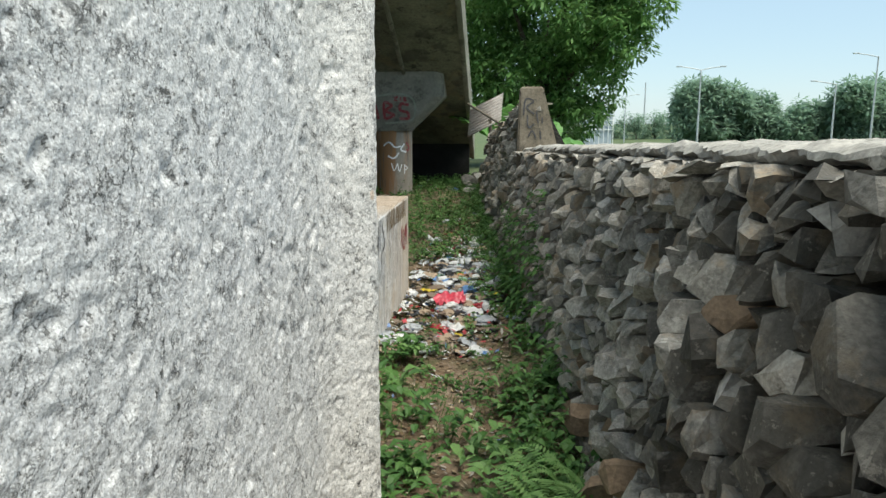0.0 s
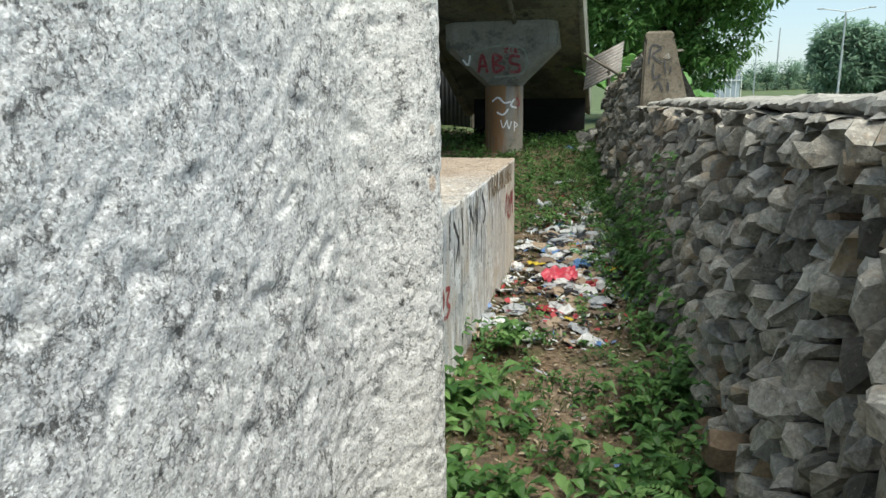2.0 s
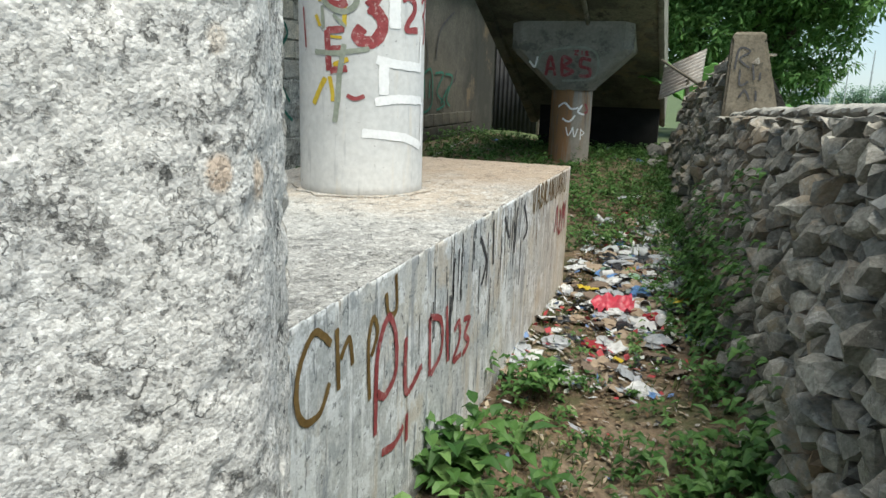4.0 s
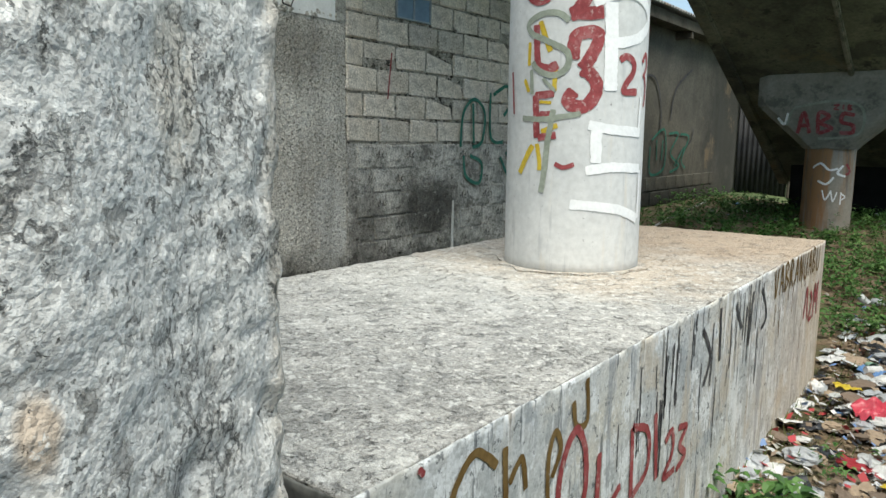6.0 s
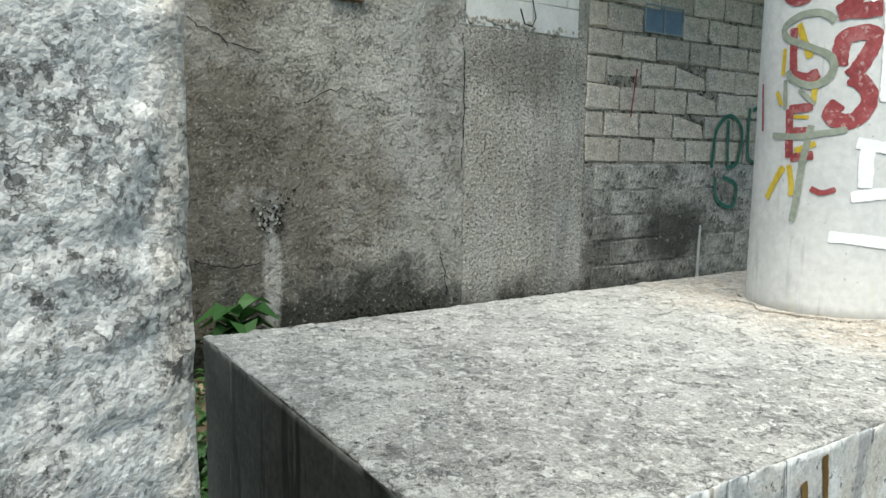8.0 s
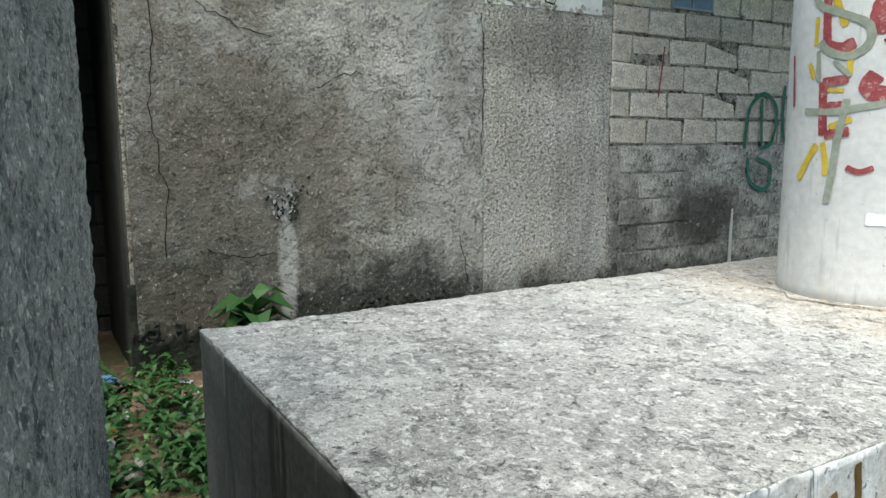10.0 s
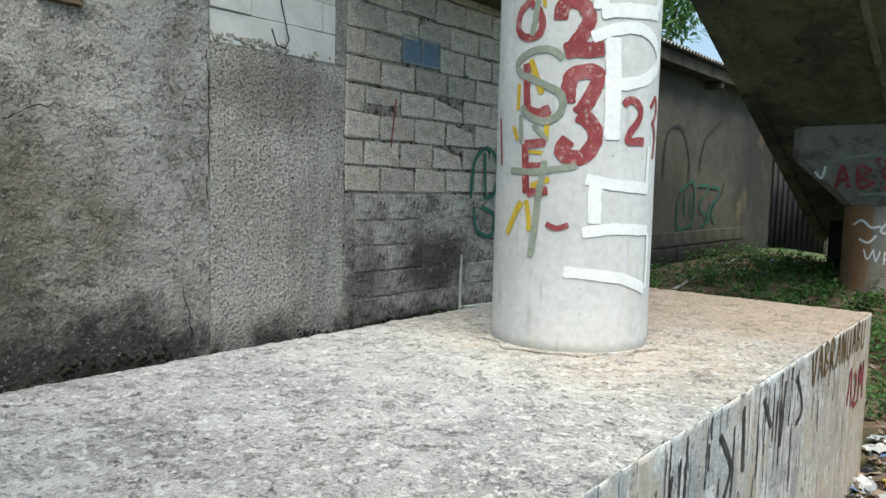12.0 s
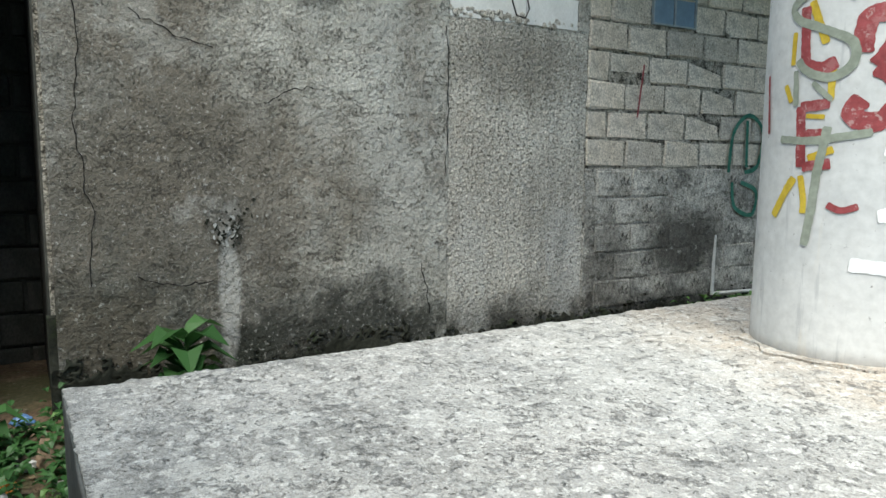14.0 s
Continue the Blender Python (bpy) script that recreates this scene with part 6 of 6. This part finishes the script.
def scatter_rubbish():
    rng = random.Random(9)
    bags = [[crumple("bag", 3 * i + s, m, 0.45 + 0.1 * s) for s in range(2)] for i, (_, m) in enumerate(PLASTICS)]
    wraps = [[sheet_mesh("wrapper", 5 * i + s, m) for s in range(2)] for i, (_, m) in enumerate(PLASTICS)]
    cups = {i: cup_mesh("cup", PLASTICS[i][1], 0.024, 0.034, 0.09) for i in (0, 2, 8)}
    weights = [5, 6, 5, 3, 1.2, 0.7, 6, 0.3, 1.2, 0.4, 8]
    heap = {}

    def drop(x, y, bias=None):
        i = bias if bias is not None else rng.choices(range(len(PLASTICS)), weights)[0]
        word = PLASTICS[i][0]
        pick = rng.random()
        lift = 0.05 * max(0, 1 - abs(y - 7.2) / 1.6) * rng.random()
        if pick < 0.12 and i in cups:
            ob = tagged(new("plastic_cup", cups[i]), word + " plastic cup lying on the rubbish", "cup", "rubbish along the path")
            ob.matrix_world = pose(x, y, ground_z(x, y) + lift + 0.03, rng.uniform(60, 100), 0, rng.uniform(0, 360))
            return
        s = rng.uniform(0.05, 0.14)
        if pick < 0.55:
            ob = tagged(new("crumpled_bag", bags[i][rng.randrange(2)]), "crumpled " + word + " plastic bag on the earth", "plastic bag", "rubbish along the path")
            ob.matrix_world = pose(x, y, ground_z(x, y) + lift + 0.12 * s, rng.uniform(-15, 15), rng.uniform(-15, 15), rng.uniform(0, 360)) @ Matrix.Diagonal((s * rng.uniform(0.8, 1.5), s * rng.uniform(0.7, 1.1), s * 0.8, 1))
        else:
            ob = tagged(new("wrapper", wraps[i][rng.randrange(2)]), "flattened " + word + " plastic wrapper on the earth", "wrapper", "rubbish along the path")
            ob.matrix_world = pose(x, y, ground_z(x, y) + lift + 0.01, rng.uniform(-22, 22), rng.uniform(-22, 22), rng.uniform(0, 360)) @ Matrix.Diagonal((s * 1.1, s * rng.uniform(0.6, 1), s * 0.9, 1))

    for _ in range(430):
        y = min(max(rng.gauss(7.5, 1.05), 5.5), 10.2)
        drop(min(max(rng.gauss(0.1, 0.28), -0.32), 0.66), y)
    for _ in range(24):
        drop(rng.uniform(-0.25, 0.5), rng.uniform(9.5, 12.5))
    for _ in range(26):
        drop(rng.gauss(-0.1, 0.45), rng.uniform(13.6, 15.6), rng.choice([0, 0, 1, 2, 5, 4]))
    for _ in range(34):
        drop(rng.uniform(-3.6, -2.1), rng.uniform(3.05, 3.9), rng.choice([0, 1, 6, 10, 4]))
    for _ in range(14):
        drop(rng.uniform(-3.0, -1.8), rng.uniform(13, 16.5))
    for x, y, i, s in ((0.42, 6.95, 7, 0.12), (0.0, 8.0, 5, 0.22), (-0.02, 7.4, 4, 0.16), (0.1, 9.0, 4, 0.2), (-0.2, 6.6, 3, 0.2), (-0.02, 6.55, 3, 0.17), (0.2, 6.3, 6, 0.3), (0.42, 6.25, 2, 0.24), (-0.12, 6.0, 6, 0.26), (0.75, 4.95, 2, 0.09)):
        drop(x, y, i)
    pink = tagged(new("red_bag", sheet_mesh("red_bag", 91, M_PINK, 0.3)), "coral red plastic bag spread over the rubbish", "plastic bag", "rubbish along the path")
    pink.matrix_world = pose(0.06, 6.68, ground_z(0.06, 6.68) + 0.06, 12, -6, 20) @ Matrix.Diagonal((0.24, 0.17, 0.24, 1))
    # crumbs of plastic too small to count
    crumbs = Leaves()
    for _ in range(1500):
        x, y = min(max(rng.gauss(0.08, 0.28), -0.34), 0.7), rng.gauss(7.2, 1.0)
        crumbs.small(Vector((x, y, ground_z(x, y) + 0.01 + 0.03 * rng.random())), Vector((rng.uniform(-1, 1), rng.uniform(-1, 1), rng.uniform(-0.3, 0.6))), rng.uniform(0.02, 0.07), rng.uniform(0.015, 0.05))
    crumbs.done("plastic_scraps", islands("plastic_scrap", [(0.65, 0.65, 0.66), (0.4, 0.41, 0.44), (0.2, 0.15, 0.11), (0.5, 0.5, 0.46), (0.03, 0.03, 0.035), (0.3, 0.24, 0.18), (0.14, 0.22, 0.4), (0.4, 0.05, 0.06)]), "small scraps of plastic and paper trodden into the earth", "rubbish")
    # loose stones on the path
    for x, y, s in ((0.62, 3.02, 0.14), (0.02, 3.7, 0.09), (0.08, 3.25, 0.1), (-0.05, 3.15, 0.08), (0.15, 4.1, 0.06), (0.3, 3.0, 0.05), (-2.6, 3.2, 0.16), (-2.9, 3.35, 0.14), (-3.2, 3.3, 0.18), (-2.4, 3.1, 0.12)):
        ob = tagged(new("loose_stone", rng.choice(stones_brown + stones[:4])), "loose broken stone lying on the earth", "stone", "loose stones")
        ob.matrix_world = pose(x, y, ground_z(x, y) + s * 0.25, rng.uniform(0, 40), 0, rng.uniform(0, 360)) @ Matrix.Diagonal((s, s * 0.8, s * 0.6, 1))


gap_rubbish()
scatter_rubbish()
rng_r = random.Random(4)
for _ in range(60):
    s = rng_r.uniform(0.1, 0.3)
    x, y = rng_r.uniform(-0.1, 0.65), rng_r.uniform(12.6, 15.2)
    ob = new("stone", rng_r.choice(stones))
    ob.parent = rubble
    ob.location = Vector((x, y, 0.25 + 0.5 * max(0, x) + 0.25 * rng_r.random())) - base_of(rubble)
    ob.scale = (s, s, s * 0.7)
    ob.rotation_euler = (rng_r.uniform(0, 3), rng_r.uniform(0, 3), 0)
v, f = rough_panel((-0.2, 12.5, 0.1), (1.3, 0, 0.6), (0, 3.5, 0.2), 40, 60, (0, 0, -0.3), lambda p, u, v: 0.08 * turb(p, 2.5, 4))
part_raw("bank", v, f, M_SOIL, rubble, "", True)


# ---- trees ----
def tree(name, base, blobs, leaves, size, mat, label, seed, trunk_r=0.2, droop=0.4, shell=0.35):
    rng = random.Random(seed)
    t = thing(name, base, label, "tree")
    b = Vector(base)
    cs = [(Vector(c), r) for c, r in blobs]
    mid = sum((c for c, _ in cs), Vector()) / len(cs)
    fork = b + (mid - b) * 0.45
    fork.x, fork.y = b.x + (mid.x - b.x) * 0.25, b.y
    part("trunk", tube([b, b + (fork - b) * 0.5 + Vector((trunk_r * 0.4, 0, 0)), fork], [trunk_r, trunk_r * 0.8, trunk_r * 0.6], 10), M_BARK, t, "", True)
    for c, r in cs:
        k = fork + (c - fork) * 0.5 + Vector([rng.uniform(-0.2, 0.2) * r for _ in range(3)])
        part("limb", tube([fork, k, c], [trunk_r * 0.45, trunk_r * 0.28, trunk_r * 0.08], 6), M_BARK, t, "", True)
    out = Leaves()
    total = sum(r ** 2 for _, r in cs)
    for c, r in cs:
        n = int(leaves * r ** 2 / total / 9)
        for _ in range(n):
            d = Vector([rng.gauss(0, 1) for _ in range(3)]).normalized()
            q = c + Vector((d.x, d.y, d.z * 0.8)) * r * (rng.random() ** shell) * (1 + 0.35 * noise.noise(d * 2 + c))
            if noise.noise(q * (1.6 / max(r, 0.3))) < -0.22:
                continue
            for _ in range(9):
                e = Vector([rng.gauss(0, 1) for _ in range(3)]).normalized()
                out.small(q + e * size * 0.5, Vector((e.x, e.y, e.z * 0.6 - droop)), size * rng.uniform(0.7, 1.3), size * rng.uniform(0.28, 0.42))
    part_raw("crown", out.v, out.f, mat, t, "dense drooping foliage")
    return t


tree("broadleaf_tree", (1.0, 21.0, 0.0), [((-1.2, 21, 3.4), 1.8), ((0.6, 20.5, 2.6), 1.5), ((1.6, 20.2, 4.2), 1.7), ((2.6, 20.6, 2.5), 1.1), ((3.0, 20.0, 3.6), 1.2), ((3.7, 20.0, 4.4), 0.9), ((0.3, 20.6, 5.6), 2.2), ((2.6, 20.4, 6.0), 1.8), ((4.0, 20.6, 6.2), 1.2), ((1.4, 20.6, 1.6), 1.0), ((-3.0, 22, 5.0), 2.2), ((2.2, 20.2, 1.7), 0.9)],
     80000, 0.2, M_TREE, "large leafy dark green tree behind the wall", 1, 0.25, 0.5, 0.2)
tree("broadleaf_tree", (0.4, 25.9, 0.0), [((-1.5, 26, 4.0), 2.6), ((1.5, 26, 3.5), 2.4), ((3.4, 26, 5), 2.0), ((0.5, 26, 7), 2.8), ((-4, 27, 5), 3)], 30000, 0.3, M_TREE, "leafy tree standing behind another tree", 5, 0.3)
tree("roadside_tree", (-7.5, 19.0, 0.0), [((-7.0, 18, 5.0), 1.3), ((-5.9, 18, 5.4), 1.0), ((-8.2, 19, 5.6), 1.6), ((-6.6, 18.5, 6.6), 1.4)], 9000, 0.2, M_TREE, "tree rising behind the metal roof", 2, 0.18)
FAR = -3.0
far_group = [((30.5, 110.0, 0.0), 8.0, 1.0), ((37.0, 112.0, 0.0), 6.0, 1.05), ((44.0, 110.0, 0.0), 5.6, 1.1), ((50.0, 108.0, 0.0), 7.0, 1.05), ((57.0, 112.0, 0.0), 7.4, 1.1), ((66.0, 112.0, 0.0), 7.0, 1.2)]
for k, (b, h, w) in enumerate(far_group):
    b = (b[0], b[1], FAR)
    rr = random.Random(k)
    blobs = [((b[0] + rr.uniform(-3, 3) * w, b[1] + rr.uniform(-2, 2), FAR + (h + 3) * rr.uniform(0.05, 0.84)), h * rr.uniform(0.28, 0.4) * w) for _ in range(15)]
    tagged(tree("distant_tree", b, blobs, 22000, 0.95, M_TREE_HAZED, "rounded leafy tree across the road", 20 + k, 0.3, 0.3, 0.07), group="trees across the road")
for k in range(7):
    b = (18 + 5.5 * k, 190.0 + 4 * (k % 3), FAR)
    rr = random.Random(40 + k)
    blobs = [((b[0] + rr.uniform(-4, 4), b[1], rr.uniform(-2.2, 2.8)), rr.uniform(1.5, 2.4)) for _ in range(9)]
    tagged(tree("distant_tree", b, blobs, 2500, 0.8, M_TREE_HAZED, "low tree far along the road", 60 + k, 0.25, 0.3, 0.12), group="trees far along the road")


def banana(x, y, z, leaves):
    p = thing("banana_plant", (x, y, z), "young banana plant with broad bright green leaves", "banana plant")
    part("stem", tube([(x, y, z), (x, y, z + 0.9)], [0.09, 0.06], 10), M_BANANA, p)
    for az, ln, rise, sag in leaves:
        d = Vector((math.cos(az), math.sin(az), 0))
        s = Vector((-d.y, d.x, 0))
        verts, faces = [], []
        n = 14
        for i in range(n + 1):
            t = i / n
            c = Vector((x, y, z + 0.85)) + d * ln * t + Vector((0, 0, rise * t - sag * t * t))
            w = 0.02 + 0.2 * math.sin(math.pi * min(1, t * 1.02)) ** 0.7
            for k in (-1, -0.5, 0, 0.5, 1):
                verts.append(c + s * w * k - Vector((0, 0, 0.35 * w * k * k)) + Vector((0, 0, 0.02 * math.sin(i * 2.1 + k))))
        for i in range(n):
            for k in range(4):
                a = 5 * i + k
                faces.append((a, a + 1, a + 6, a + 5))
        part_raw("leaf", verts, faces, M_BANANA, p)


banana(1.05, 12.2, 0.2, [(0.0, 0.85, 0.75, 0.85), (2.2, 0.6, 0.9, 0.3), (3.6, 0.5, 0.8, 0.6), (1.2, 0.7, 0.8, 0.4), (4.6, 0.5, 0.6, 0.8)])
banana(0.25, 14.5, 0.3, [(0.4, 0.9, 1.1, 0.5), (2.4, 0.8, 1.2, 0.4), (5.2, 0.8, 1.2, 0.6), (3.4, 0.8, 0.9, 0.5)])


# ---- far roadside ----
def street_lamp(x, y, h, arms, label):
    p = thing("street_lamp", (x, y, FAR), label, "street lamp", "street lamps along the road")
    part("pole", tube([(x, y, FAR), (x, y, h)], [0.14, 0.08], 8), M_STEEL, p)
    for s in arms:
        part("arm", tube([(x, y, h - 0.05), (x + s * 1.2, y, h + 0.2), (x + s * 2.6, y, h + 0.38)], 0.05, 6), M_STEEL, p)
        part("lamp_head", box(x + s * 2.5 - 0.35, y - 0.15, h + 0.3, x + s * 2.5 + 0.35, y + 0.15, h + 0.44, 0.05), M_STEEL, p)


street_lamp(23.6, 90.0, 7.6, (-1, 1), "tall grey double-armed street lamp")
street_lamp(39.0, 90.0, 5.9, (-1,), "grey single-armed street lamp")
street_lamp(43.4, 90.0, 9.0, (-1,), "tall grey street lamp")
street_lamp(26.5, 160.0, 7.0, (-1, 1), "distant double-armed street lamp")

tower = thing("scaffold_building", (17.0, 128.0, FAR), "pale blue and white framed building far off", "building")
M_HALL = surf("pale_blue_cladding", [(0.45, 0.52, 0.6), (0.6, 0.66, 0.72)], 0.5, 5, 0.7, 0.05, 0.01, 0.1)
part("body", box(14.8, 128.5, FAR, 19.2, 133, 4.4), M_HALL, tower)
for k in range(6):
    part("floor_slab", box(14.6, 128.0, 0.2 + 0.8 * k, 19.4, 128.5, 0.36 + 0.8 * k), M_WHITE, tower)
for k in range(7):
    part("upright", box(14.6 + 0.78 * k, 127.8, FAR, 14.7 + 0.78 * k, 128.0, 4.5), M_WHITE, tower)
for x, y, h in ((40.0, 210.0, 12.5), (30.0, 260.0, 9.0), (37.0, 250.0, 8.0)):
    mast = thing("radio_mast", (x, y, FAR), "thin grey lattice mast on the horizon", "mast")
    part("mast_pole", tube([(x, y, FAR), (x, y, h)], [0.3, 0.12], 5), M_STEEL, mast)
    for k in range(5):
        part("cross_bar", box(x - 0.4, y - 0.05, h * (0.3 + 0.14 * k), x + 0.4, y + 0.05, h * (0.3 + 0.14 * k) + 0.1), M_STEEL, mast)
wreck = thing("far_shed", (56.0, 100.0, FAR), "low pale ruined shed under the trees", "shed")
part("wall", box(52.5, 100, FAR, 58.5, 103, 1.3, 0.05), M_CAP, wreck)
part("roof", box(52.0, 99.6, 1.3, 59.0, 103.4, 1.45, 0.05), M_SLAB, wreck)
# dark boards on the wall stand for the shade within
for k in range(3):
    part("opening", box(53.2 + 1.8 * k, 99.95, -1.0, 54.4 + 1.8 * k, 100.05, 0.8), M_DARK, wreck)
